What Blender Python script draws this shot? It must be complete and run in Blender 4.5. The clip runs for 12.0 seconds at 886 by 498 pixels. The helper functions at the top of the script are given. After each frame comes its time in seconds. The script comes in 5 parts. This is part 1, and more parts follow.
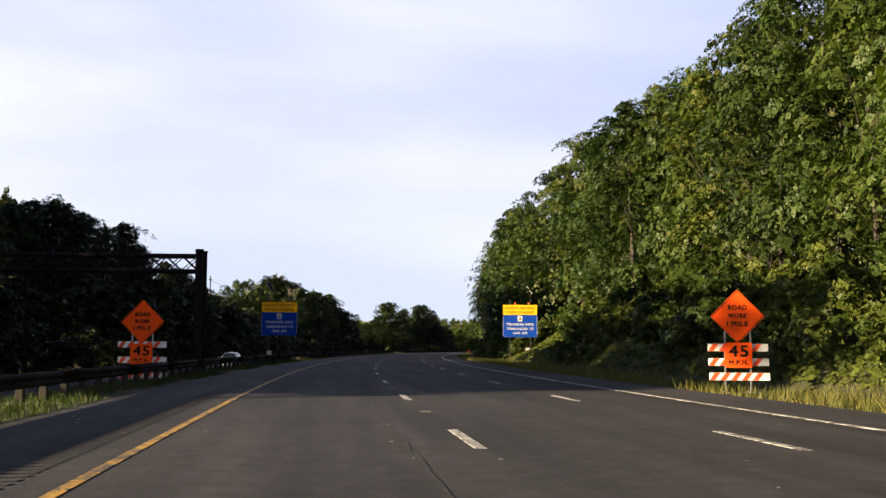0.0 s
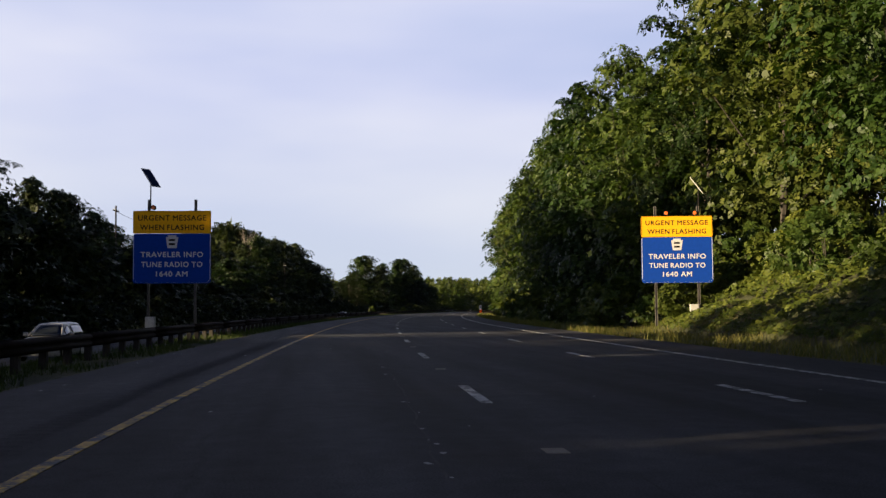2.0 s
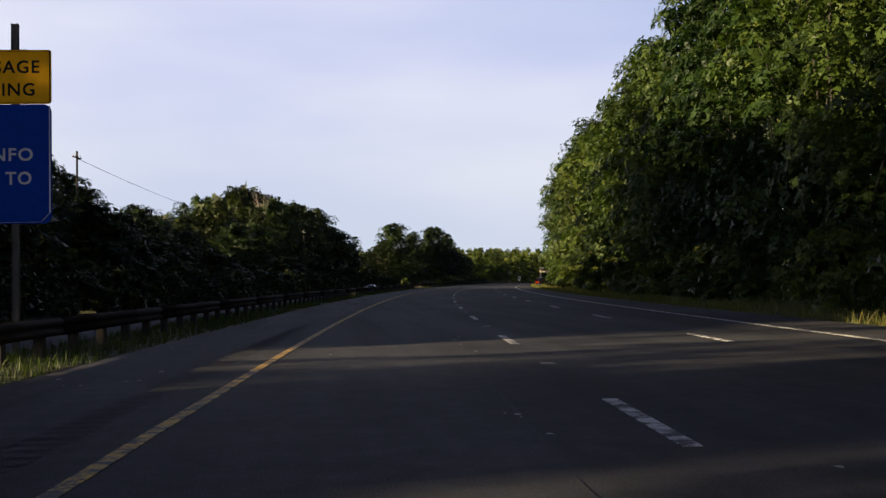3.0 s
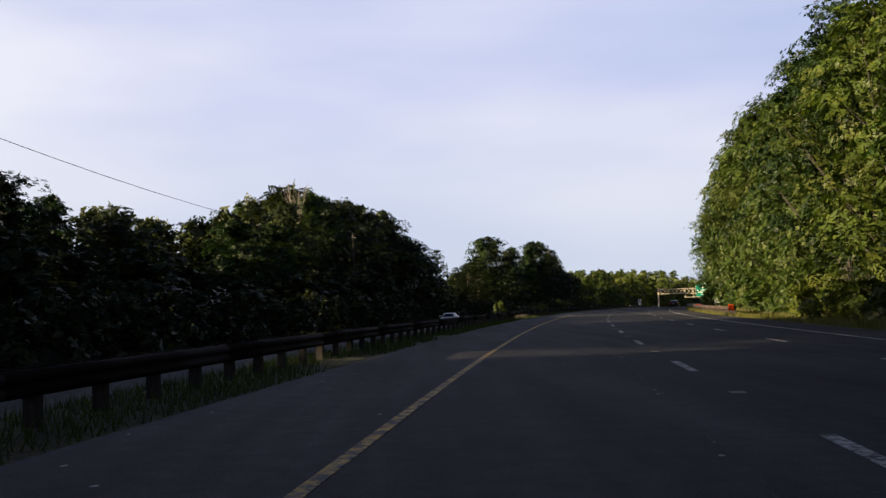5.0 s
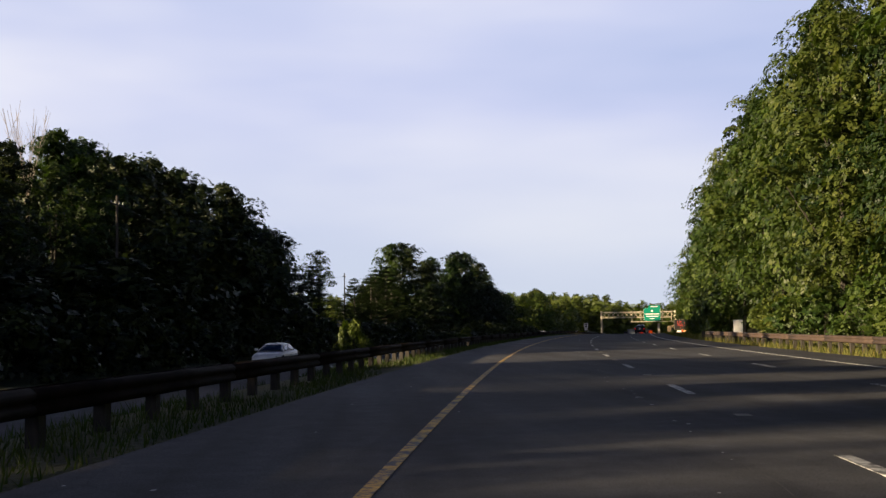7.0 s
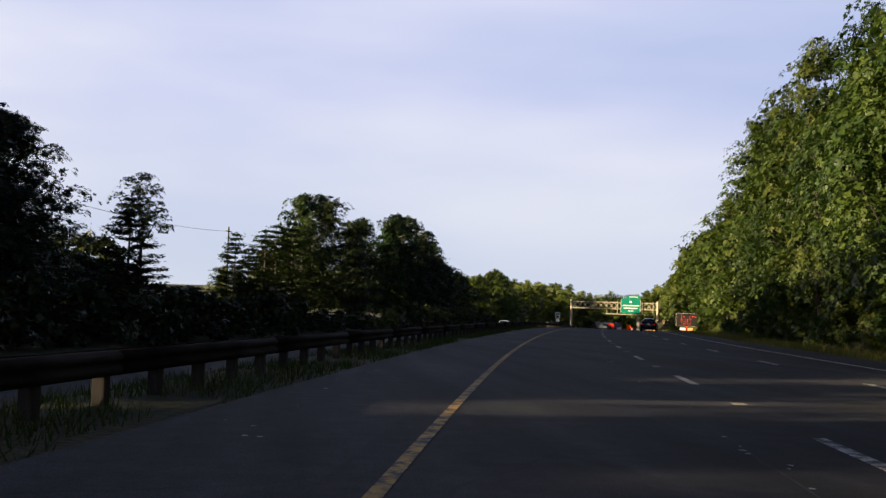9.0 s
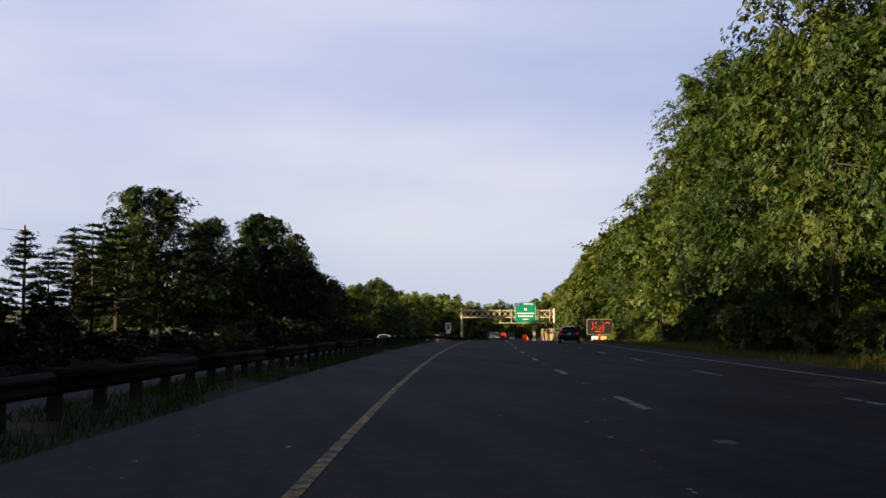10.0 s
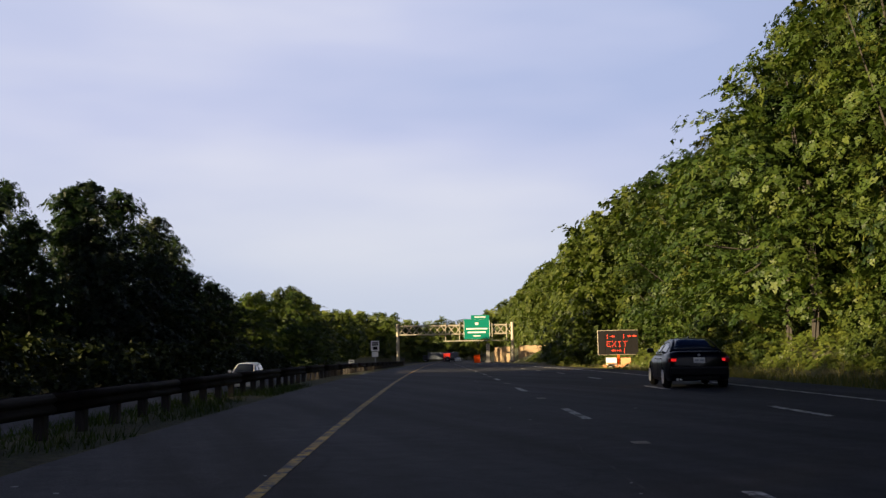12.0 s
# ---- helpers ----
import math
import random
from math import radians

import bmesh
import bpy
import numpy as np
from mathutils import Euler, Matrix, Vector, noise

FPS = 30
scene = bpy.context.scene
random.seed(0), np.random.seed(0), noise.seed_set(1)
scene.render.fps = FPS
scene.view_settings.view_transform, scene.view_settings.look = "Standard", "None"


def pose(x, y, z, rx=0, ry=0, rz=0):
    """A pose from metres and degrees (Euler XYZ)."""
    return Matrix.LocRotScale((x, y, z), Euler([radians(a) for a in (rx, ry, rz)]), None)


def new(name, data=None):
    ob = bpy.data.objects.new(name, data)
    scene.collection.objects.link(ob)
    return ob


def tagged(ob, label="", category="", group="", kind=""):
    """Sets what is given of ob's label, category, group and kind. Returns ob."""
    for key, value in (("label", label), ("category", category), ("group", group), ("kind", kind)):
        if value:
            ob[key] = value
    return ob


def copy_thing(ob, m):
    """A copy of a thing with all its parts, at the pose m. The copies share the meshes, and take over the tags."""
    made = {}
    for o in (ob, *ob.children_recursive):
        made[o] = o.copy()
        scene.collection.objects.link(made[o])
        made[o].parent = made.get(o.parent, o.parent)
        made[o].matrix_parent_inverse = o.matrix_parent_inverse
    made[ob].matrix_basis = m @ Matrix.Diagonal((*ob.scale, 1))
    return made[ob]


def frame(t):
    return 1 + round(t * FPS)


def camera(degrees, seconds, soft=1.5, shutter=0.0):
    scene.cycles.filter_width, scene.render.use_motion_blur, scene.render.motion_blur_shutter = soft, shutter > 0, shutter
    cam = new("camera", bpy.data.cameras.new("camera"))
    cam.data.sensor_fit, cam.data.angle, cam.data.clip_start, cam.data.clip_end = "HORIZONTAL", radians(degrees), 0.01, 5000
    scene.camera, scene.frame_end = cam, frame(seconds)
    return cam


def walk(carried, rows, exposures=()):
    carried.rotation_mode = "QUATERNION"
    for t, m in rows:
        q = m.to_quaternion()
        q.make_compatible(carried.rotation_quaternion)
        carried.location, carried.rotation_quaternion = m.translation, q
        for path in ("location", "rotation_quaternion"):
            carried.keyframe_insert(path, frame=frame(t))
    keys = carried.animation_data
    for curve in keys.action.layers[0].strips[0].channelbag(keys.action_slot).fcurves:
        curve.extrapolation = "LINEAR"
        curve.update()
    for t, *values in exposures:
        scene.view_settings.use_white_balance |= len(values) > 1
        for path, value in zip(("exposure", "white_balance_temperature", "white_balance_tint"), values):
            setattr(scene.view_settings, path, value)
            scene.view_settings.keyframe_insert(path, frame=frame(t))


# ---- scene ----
cam = camera(45.4, 12.0, soft=1.4)
EYE = 1.22
ROWS = [
    (0.00, 0.09, 0.01, -6.25, 5.36, -0.34),
    (0.50, 0.14, 14.71, -6.94, 6.52, 0.67),
    (1.00, 0.30, 29.82, -7.24, 4.08, -0.54),
    (1.50, 0.67, 45.13, -7.19, 3.12, 0.25),
    (2.00, 1.09, 60.40, -7.86, 3.18, 0.32),
    (2.50, 1.63, 75.57, -6.35, 3.08, 0.62),
    (3.00, 2.44, 90.75, -6.33, 1.66, 0.84),
    (3.50, 3.47, 106.02, -0.49, 1.20, 4.31),
    (3.70, 3.90, 112.15, 0.85, 2.67, 2.87),
    (4.30, 5.38, 130.69, -0.01, 2.89, 2.21),
    (4.90, 7.13, 149.21, -0.87, 3.11, 1.56),
    (5.50, 9.17, 167.70, -1.73, 3.34, 0.91),
    (6.00, 11.00, 182.84, -2.59, 4.14, 1.53),
    (6.50, 12.95, 197.78, -4.48, 4.20, 0.85),
    (6.70, 13.77, 203.63, -4.84, 4.34, 0.95),
    (7.30, 16.46, 221.24, -4.80, 4.22, 0.56),
    (7.90, 19.37, 238.81, -4.75, 4.09, 0.17),
    (8.50, 22.52, 256.33, -4.70, 3.97, -0.22),
    (9.00, 25.37, 270.84, -7.06, 3.48, -1.83),
    (9.50, 28.52, 285.34, -10.37, 3.71, -0.13),
    (10.00, 31.70, 299.43, -13.07, 4.28, -0.02),
    (10.50, 35.23, 313.74, -16.23, 4.68, 0.48),
    (11.00, 38.96, 328.39, -15.08, 5.16, 0.34),
    (11.50, 42.79, 342.69, -15.78, 5.35, 1.21),
    (12.00, 46.60, 356.64, -16.39, 5.33, 0.94),
]
EXPO = [(0.0, 1.94), (0.4, 1.90), (1.0, 1.68), (1.5, 1.63), (9.0, 1.63), (10.0, 1.54), (12.0, 1.52)]
walk(cam, [(t, pose(x, y, EYE, 90 + pitch, roll, yaw)) for t, x, y, yaw, pitch, roll in ROWS], EXPO)

# ---- light: a low evening sun over the left-hand woods, thin high cloud ----
SUN_EL, SUN_AZ = radians(10.6), radians(-105.0)   # azimuth from +Y, clockwise positive
toward = Vector((math.sin(SUN_AZ) * math.cos(SUN_EL), math.cos(SUN_AZ) * math.cos(SUN_EL), math.sin(SUN_EL)))
sun = new("sun", bpy.data.lights.new("sun", "SUN"))
sun.data.energy, sun.data.angle, sun.data.color = 5.0, radians(0.6), (1.0, 0.78, 0.48)
sun.matrix_world = toward.to_track_quat("Z", "Y").to_matrix().to_4x4()

world = bpy.data.worlds.new("evening_sky")
scene.world = world
world.use_nodes = True
wn, wl = world.node_tree.nodes, world.node_tree.links
wn.clear()
w_out = wn.new("ShaderNodeOutputWorld")
w_bg = wn.new("ShaderNodeBackground")
w_sky = wn.new("ShaderNodeTexSky")
w_sky.sky_type, w_sky.sun_disc = "NISHITA", False
w_sky.sun_elevation, w_sky.sun_rotation = SUN_EL, SUN_AZ
w_sky.air_density, w_sky.dust_density, w_sky.ozone_density = 1.0, 0.6, 2.0
w_tc = wn.new("ShaderNodeTexCoord")
w_map = wn.new("ShaderNodeMapping")
w_map.inputs["Scale"].default_value = (1.3, 1.3, 5.0)
w_map.inputs["Location"].default_value = (0.35, 0.2, 0.0)
w_noise = wn.new("ShaderNodeTexNoise")
w_noise.inputs["Scale"].default_value, w_noise.inputs["Detail"].default_value, w_noise.inputs["Roughness"].default_value = 1.25, 4.0, 0.42
w_ramp = wn.new("ShaderNodeValToRGB")
w_ramp.color_ramp.elements[0].position, w_ramp.color_ramp.elements[0].color = 0.34, (0.50, 0.585, 0.86, 1)
w_ramp.color_ramp.elements[1].position, w_ramp.color_ramp.elements[1].color = 0.64, (0.88, 0.885, 1.0, 1)
w_ramp.color_ramp.elements.new(0.47).color = (0.64, 0.69, 0.93, 1)
w_dim = wn.new("ShaderNodeMix")
w_dim.data_type, w_dim.blend_type = "RGBA", "MULTIPLY"
w_dim.inputs[0].default_value = 1.0
w_dim.inputs[7].default_value = (0.008, 0.0145, 0.040, 1)
w_mix = wn.new("ShaderNodeMix")
w_mix.data_type = "RGBA"
w_sep = wn.new("ShaderNodeSeparateXYZ")
w_thin = wn.new("ShaderNodeMapRange")   # the veil of cloud thins towards the zenith
w_thin.inputs["From Min"].default_value, w_thin.inputs["From Max"].default_value = 0.36, 0.56
w_thin.inputs["To Min"].default_value, w_thin.inputs["To Max"].default_value = 0.96, 0.0
wl.new(w_tc.outputs["Generated"], w_map.inputs["Vector"])
wl.new(w_map.outputs[0], w_noise.inputs["Vector"])
wl.new(w_noise.outputs["Fac"], w_ramp.inputs["Fac"])
wl.new(w_tc.outputs["Generated"], w_sep.inputs[0])
wl.new(w_sep.outputs["Z"], w_thin.inputs["Value"])
wl.new(w_sky.outputs[0], w_dim.inputs[6])
wl.new(w_dim.outputs[2], w_mix.inputs[6])
w_low = wn.new("ShaderNodeMapRange")   # paler air close to the horizon
w_low.inputs["From Min"].default_value, w_low.inputs["From Max"].default_value = 0.02, 0.20
w_low.inputs["To Min"].default_value, w_low.inputs["To Max"].default_value = 0.75, 0.0
w_pale = wn.new("ShaderNodeMix")
w_pale.data_type = "RGBA"
w_pale.inputs[7].default_value = (0.68, 0.745, 0.84, 1)
wl.new(w_sep.outputs["Z"], w_low.inputs["Value"])
wl.new(w_low.outputs[0], w_pale.inputs[0])
wl.new(w_ramp.outputs[0], w_pale.inputs[6])
wl.new(w_pale.outputs[2], w_mix.inputs[7])
wl.new(w_thin.outputs[0], w_mix.inputs[0])
w_east = wn.new("ShaderNodeMapRange")   # the sky opposite the sun is deeper and bluer
w_east.interpolation_type = "SMOOTHSTEP"
w_east.inputs["From Min"].default_value, w_east.inputs["From Max"].default_value = 0.45, 1.0
w_away = wn.new("ShaderNodeMix")
w_away.data_type, w_away.blend_type = "RGBA", "MULTIPLY"
w_away.inputs[7].default_value = (0.34, 0.40, 0.52, 1)
wl.new(w_sep.outputs["X"], w_east.inputs["Value"])
wl.new(w_east.outputs[0], w_away.inputs[0])
wl.new(w_mix.outputs[2], w_away.inputs[6])
wl.new(w_away.outputs[2], w_bg.inputs["Color"])
wl.new(w_bg.outputs[0], w_out.inputs["Surface"])
w_bg.inputs["Strength"].default_value = 0.32


# ---- materials ----
def material(name, rough=0.8, metal=0.0):
    m = bpy.data.materials.new(name)
    m.use_nodes = True
    b = m.node_tree.nodes["Principled BSDF"]
    b.inputs["Roughness"].default_value = rough
    b.inputs["Metallic"].default_value = metal
    return m, m.node_tree.nodes, m.node_tree.links, b


def noise_ramp(nodes, links, scale, stops, detail=4.0, vec=None, rough=0.55):
    """A noise of that many cycles a metre, through a colour ramp."""
    n = nodes.new("ShaderNodeTexNoise")
    n.inputs["Scale"].default_value, n.inputs["Detail"].default_value = scale, detail
    n.inputs["Roughness"].default_value = rough
    if vec is None:
        vec = nodes.new("ShaderNodeTexCoord").outputs["Object"]
    links.new(vec, n.inputs["Vector"])
    r = nodes.new("ShaderNodeValToRGB")
    r.color_ramp.elements[0].position, r.color_ramp.elements[0].color = stops[0][0], (*stops[0][1], 1)
    r.color_ramp.elements[1].position, r.color_ramp.elements[1].color = stops[-1][0], (*stops[-1][1], 1)
    for at, c in stops[1:-1]:
        r.color_ramp.elements.new(at).color = (*c, 1)
    links.new(n.outputs["Fac"], r.inputs["Fac"])
    return n, r


def mixed(nodes, links, a, b, mode="MULTIPLY", fac=1.0):
    x = nodes.new("ShaderNodeMix")
    x.data_type, x.blend_type = "RGBA", mode
    if isinstance(fac, float):
        x.inputs[0].default_value = fac
    else:
        links.new(fac, x.inputs[0])
    for value, slot in ((a, 6), (b, 7)):
        if isinstance(value, tuple):
            x.inputs[slot].default_value = (*value, 1)
        else:
            links.new(value, x.inputs[slot])
    return x.outputs[2]


def bumped(nodes, links, bsdf, height, strength, distance):
    b = nodes.new("ShaderNodeBump")
    b.inputs["Strength"].default_value, b.inputs["Distance"].default_value = strength, distance
    links.new(height, b.inputs["Height"])
    links.new(b.outputs[0], bsdf.inputs["Normal"])


def plain(name, colour, rough=0.6, metal=0.0, wear=0.25, scale=6.0, grain=60.0, gloss=0.4):
    """A painted, metal or plastic surface with dirt at two scales."""
    m, n, l, b = material(name, rough, metal)
    b.inputs["Specular IOR Level"].default_value = gloss
    dark = tuple(c * (1 - wear) for c in colour)
    _, r1 = noise_ramp(n, l, scale, [(0.35, dark), (0.65, colour)])
    _, r2 = noise_ramp(n, l, grain, [(0.3, (1 - wear * 0.5,) * 3), (0.7, (1, 1, 1))], 2.0)
    l.new(mixed(n, l, r1.outputs[0], r2.outputs[0]), b.inputs["Base Color"])
    nr = n.new("ShaderNodeMapRange")
    nr.inputs["To Min"].default_value, nr.inputs["To Max"].default_value = rough * 0.85, min(1, rough * 1.15)
    l.new(r2.outputs[0], nr.inputs["Value"])
    l.new(nr.outputs[0], b.inputs["Roughness"])
    return m


def asphalt(name, base):
    m, n, l, b = material(name, 0.85)
    pos = n.new("ShaderNodeTexCoord").outputs["Object"]
    stretch = n.new("ShaderNodeMapping")
    stretch.inputs["Scale"].default_value = (1.0, 0.05, 1.0)
    l.new(pos, stretch.inputs["Vector"])
    lo, hi = tuple(c * 0.62 for c in base), tuple(c * 1.32 for c in base)
    _, lanes = noise_ramp(n, l, 0.9, [(0.3, lo), (0.7, hi)], 3.0, stretch.outputs[0])
    _, blot = noise_ramp(n, l, 0.12, [(0.3, (0.72,) * 3), (0.7, (1.15,) * 3)], 5.0, pos)
    _, patch = noise_ramp(n, l, 2.6, [(0.32, (0.74,) * 3), (0.55, (1.0,) * 3), (0.75, (1.3,) * 3)], 6.0, pos, 0.7)
    grit, gr = noise_ramp(n, l, 55.0, [(0.35, (0.6,) * 3), (0.68, (1.35,) * 3)], 2.0, pos)
    c = mixed(n, l, mixed(n, l, mixed(n, l, lanes.outputs[0], blot.outputs[0]), patch.outputs[0]), gr.outputs[0])
    vor = n.new("ShaderNodeTexVoronoi")
    vor.feature = "DISTANCE_TO_EDGE"
    vor.inputs["Scale"].default_value = 0.16
    warp = n.new("ShaderNodeTexNoise")
    warp.inputs["Scale"].default_value = 0.6
    l.new(pos, warp.inputs["Vector"])
    l.new(mixed(n, l, pos, warp.outputs["Color"], "ADD", 0.9), vor.inputs["Vector"])
    crack = n.new("ShaderNodeMapRange")
    crack.inputs["From Max"].default_value = 0.006
    crack.inputs["To Min"].default_value = 0.82
    l.new(vor.outputs["Distance"], crack.inputs["Value"])
    l.new(mixed(n, l, c, crack.outputs[0]), b.inputs["Base Color"])
    bumped(n, l, b, grit.outputs["Fac"], 0.35, 0.01)
    b.inputs["Specular IOR Level"].default_value = 0.15
    return m


def worn_paint(name, colour, under):
    m, n, l, b = material(name, 0.7)
    pos = n.new("ShaderNodeTexCoord").outputs["Object"]
    _, chips = noise_ramp(n, l, 3.2, [(0.44, (0, 0, 0)), (0.56, (1, 1, 1))], 7.0, pos, 0.78)
    _, dirt = noise_ramp(n, l, 1.2, [(0.3, tuple(c * 0.62 for c in colour)), (0.75, colour)], 4.0, pos)
    l.new(mixed(n, l, under, dirt.outputs[0], "MIX", chips.outputs[0]), b.inputs["Base Color"])
    return m


def foliage(name, dark, mid, light, shine=0.5, thin=0.25, ragged=7.5):
    """Leaves: each leaf a little different, each tree too, some light shining through."""
    m, n, l, b = material(name, shine)
    geo, info = n.new("ShaderNodeNewGeometry"), n.new("ShaderNodeObjectInfo")
    r = n.new("ShaderNodeValToRGB")
    r.color_ramp.elements[0].color, r.color_ramp.elements[1].color = (*dark, 1), (*light, 1)
    r.color_ramp.elements.new(0.55).color = (*mid, 1)
    l.new(geo.outputs["Random Per Island"], r.inputs["Fac"])
    tint = n.new("ShaderNodeValToRGB")
    tint.color_ramp.elements[0].color, tint.color_ramp.elements[1].color = (0.49, 0.60, 0.50, 1), (1.13, 1.03, 0.74, 1)
    l.new(info.outputs["Random"], tint.inputs["Fac"])
    c = mixed(n, l, r.outputs[0], tint.outputs[0])
    tr = n.new("ShaderNodeBsdfTranslucent")
    if ragged:
        # a spray is a handful of small leaves, each with its own shade and tilt, and gaps between them
        cell = n.new("ShaderNodeTexVoronoi")
        cell.inputs["Scale"].default_value = ragged
        l.new(n.new("ShaderNodeTexCoord").outputs["Object"], cell.inputs["Vector"])
        tone = n.new("ShaderNodeSeparateColor")
        l.new(cell.outputs["Color"], tone.inputs[0])
        shade = n.new("ShaderNodeValToRGB")
        shade.color_ramp.elements[0].color, shade.color_ramp.elements[1].color = (0.80, 0.82, 0.80, 1), (1.20, 1.17, 1.12, 1)
        l.new(tone.outputs[0], shade.inputs["Fac"])
        c = mixed(n, l, c, shade.outputs[0])
        tip = n.new("ShaderNodeVectorMath")
        tip.operation = "MULTIPLY_ADD"
        tip.inputs[1].default_value = (0.50, 0.50, 0.50)
        tip.inputs[2].default_value = (-0.25, -0.25, -0.25)
        l.new(cell.outputs["Color"], tip.inputs[0])
        both_ways = n.new("ShaderNodeVectorMath")
        l.new(geo.outputs["Normal"], both_ways.inputs[0])
        l.new(tip.outputs[0], both_ways.inputs[1])
        unit_ = n.new("ShaderNodeVectorMath")
        unit_.operation = "NORMALIZE"
        l.new(both_ways.outputs[0], unit_.inputs[0])
        l.new(unit_.outputs[0], b.inputs["Normal"])
        l.new(unit_.outputs[0], tr.inputs["Normal"])
    l.new(c, b.inputs["Base Color"])
    b.inputs["Specular IOR Level"].default_value = 0.22
    l.new(mixed(n, l, c, (1.05, 1.30, 0.42)), tr.inputs["Color"])
    mx = n.new("ShaderNodeMixShader")
    mx.inputs[0].default_value = thin
    l.new(b.outputs[0], mx.inputs[1])
    l.new(tr.outputs[0], mx.inputs[2])
    if ragged:
        cut = n.new("ShaderNodeMath")
        cut.operation = "LESS_THAN"
        cut.inputs[1].default_value = 0.60
        l.new(cell.outputs["Distance"], cut.inputs[0])
        clear, both = n.new("ShaderNodeBsdfTransparent"), n.new("ShaderNodeMixShader")
        l.new(cut.outputs[0], both.inputs[0])
        l.new(clear.outputs[0], both.inputs[1])
        l.new(mx.outputs[0], both.inputs[2])
        l.new(both.outputs[0], n["Material Output"].inputs["Surface"])
    else:
        l.new(mx.outputs[0], n["Material Output"].inputs["Surface"])
    return m


def turf(name):
    m, n, l, b = material(name, 0.95)
    pos = n.new("ShaderNodeTexCoord").outputs["Object"]
    big, r1 = noise_ramp(n, l, 0.18, [(0.3, (0.032, 0.040, 0.012)), (0.5, (0.055, 0.062, 0.017)), (0.72, (0.11, 0.095, 0.04))], 5.0, pos)
    fine, r2 = noise_ramp(n, l, 9.0, [(0.3, (0.5, 0.5, 0.5)), (0.7, (1.35, 1.3, 1.1))], 4.0, pos)
    l.new(mixed(n, l, r1.outputs[0], r2.outputs[0]), b.inputs["Base Color"])
    bumped(n, l, b, fine.outputs["Fac"], 0.8, 0.15)
    return m


def wood(name, a, c, scale=3.0):
    m, n, l, b = material(name, 0.85)
    pos = n.new("ShaderNodeTexCoord").outputs["Object"]
    mp = n.new("ShaderNodeMapping")
    mp.inputs["Scale"].default_value = (9.0, 9.0, 0.7)
    l.new(pos, mp.inputs["Vector"])
    g, r = noise_ramp(n, l, scale, [(0.3, a), (0.7, c)], 6.0, mp.outputs[0], 0.65)
    l.new(r.outputs[0], b.inputs["Base Color"])
    bumped(n, l, b, g.outputs["Fac"], 0.6, 0.02)
    return m


def glowing(name, colour, power):
    m, n, l, b = material(name, 0.4)
    b.inputs["Base Color"].default_value = (*colour, 1)
    b.inputs["Emission Color"].default_value = (*colour, 1)
    b.inputs["Emission Strength"].default_value = power
    return m


M_ROAD = asphalt("worn_asphalt", (0.059, 0.060, 0.068))
M_SHOULDER = asphalt("pale_shoulder_asphalt", (0.066, 0.067, 0.075))
M_YELLOW = worn_paint("worn_yellow_paint", (0.72, 0.42, 0.03), (0.04, 0.039, 0.040))
M_WHITE = worn_paint("worn_white_paint", (0.72, 0.72, 0.70), (0.04, 0.040, 0.042))
M_TURF = turf("rough_grass")
M_GROOVE = plain("dark_groove", (0.03, 0.03, 0.03), 0.95)
M_LEAF_A = foliage("broad_leaf", (0.030, 0.053, 0.013), (0.045, 0.075, 0.017), (0.080, 0.108, 0.026), thin=0.22, ragged=8.5)
M_LEAF_B = foliage("deep_leaf", (0.014, 0.030, 0.009), (0.022, 0.041, 0.013), (0.036, 0.057, 0.016), ragged=8.5)
M_LEAF_C = foliage("shrub_leaf", (0.050, 0.072, 0.017), (0.074, 0.098, 0.021), (0.118, 0.138, 0.033), thin=0.22, ragged=8.5)
# M_LEAF_E and M_LEAF_DIM: leaf colour darkened to stand for the left woods' shade
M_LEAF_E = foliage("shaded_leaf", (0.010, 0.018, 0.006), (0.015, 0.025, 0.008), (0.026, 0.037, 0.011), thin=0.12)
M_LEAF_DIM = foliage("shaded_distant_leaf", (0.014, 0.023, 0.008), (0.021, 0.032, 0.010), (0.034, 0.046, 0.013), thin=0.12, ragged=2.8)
M_LEAF_D = foliage("olive_leaf", (0.040, 0.056, 0.014), (0.058, 0.078, 0.018), (0.098, 0.112, 0.030), thin=0.22, ragged=8.0)
M_LEAF_FAR = foliage("distant_leaf", (0.036, 0.055, 0.013), (0.053, 0.078, 0.018), (0.088, 0.110, 0.027), ragged=2.4)
M_NEEDLE = foliage("pine_needles", (0.018, 0.033, 0.014), (0.025, 0.043, 0.017), (0.038, 0.057, 0.021), ragged=0)
M_GRASS = foliage("grass_blades", (0.032, 0.058, 0.011), (0.048, 0.076, 0.017), (0.072, 0.086, 0.028), 0.6, 0.3, 0)
M_DRY_GRASS = foliage("dry_verge_grass", (0.060, 0.075, 0.018), (0.105, 0.115, 0.032), (0.20, 0.17, 0.075), 0.6, 0.3, 0)
M_BARK = wood("grey_brown_bark", (0.018, 0.015, 0.012), (0.048, 0.040, 0.032))
M_PALE_BARK = wood("pale_dead_bark", (0.16, 0.13, 0.11), (0.30, 0.26, 0.23))
M_TIMBER = wood("dark_weathered_timber", (0.016, 0.013, 0.011), (0.040, 0.033, 0.028))
M_RUST = plain("rusty_brown_steel", (0.024, 0.015, 0.012), 0.85, 0.0, 0.45, 2.0, gloss=0.15)
M_RUST_RED = plain("red_brown_steel", (0.075, 0.048, 0.036), 0.7, 0.2, 0.4, 2.0)
M_STEEL = plain("galvanised_steel", (0.42, 0.42, 0.42), 0.45, 0.8, 0.25)
M_DARKSTEEL = plain("dark_brown_steel", (0.014, 0.011, 0.011), 0.7, 0.0, 0.35, 1.5, gloss=0.2)
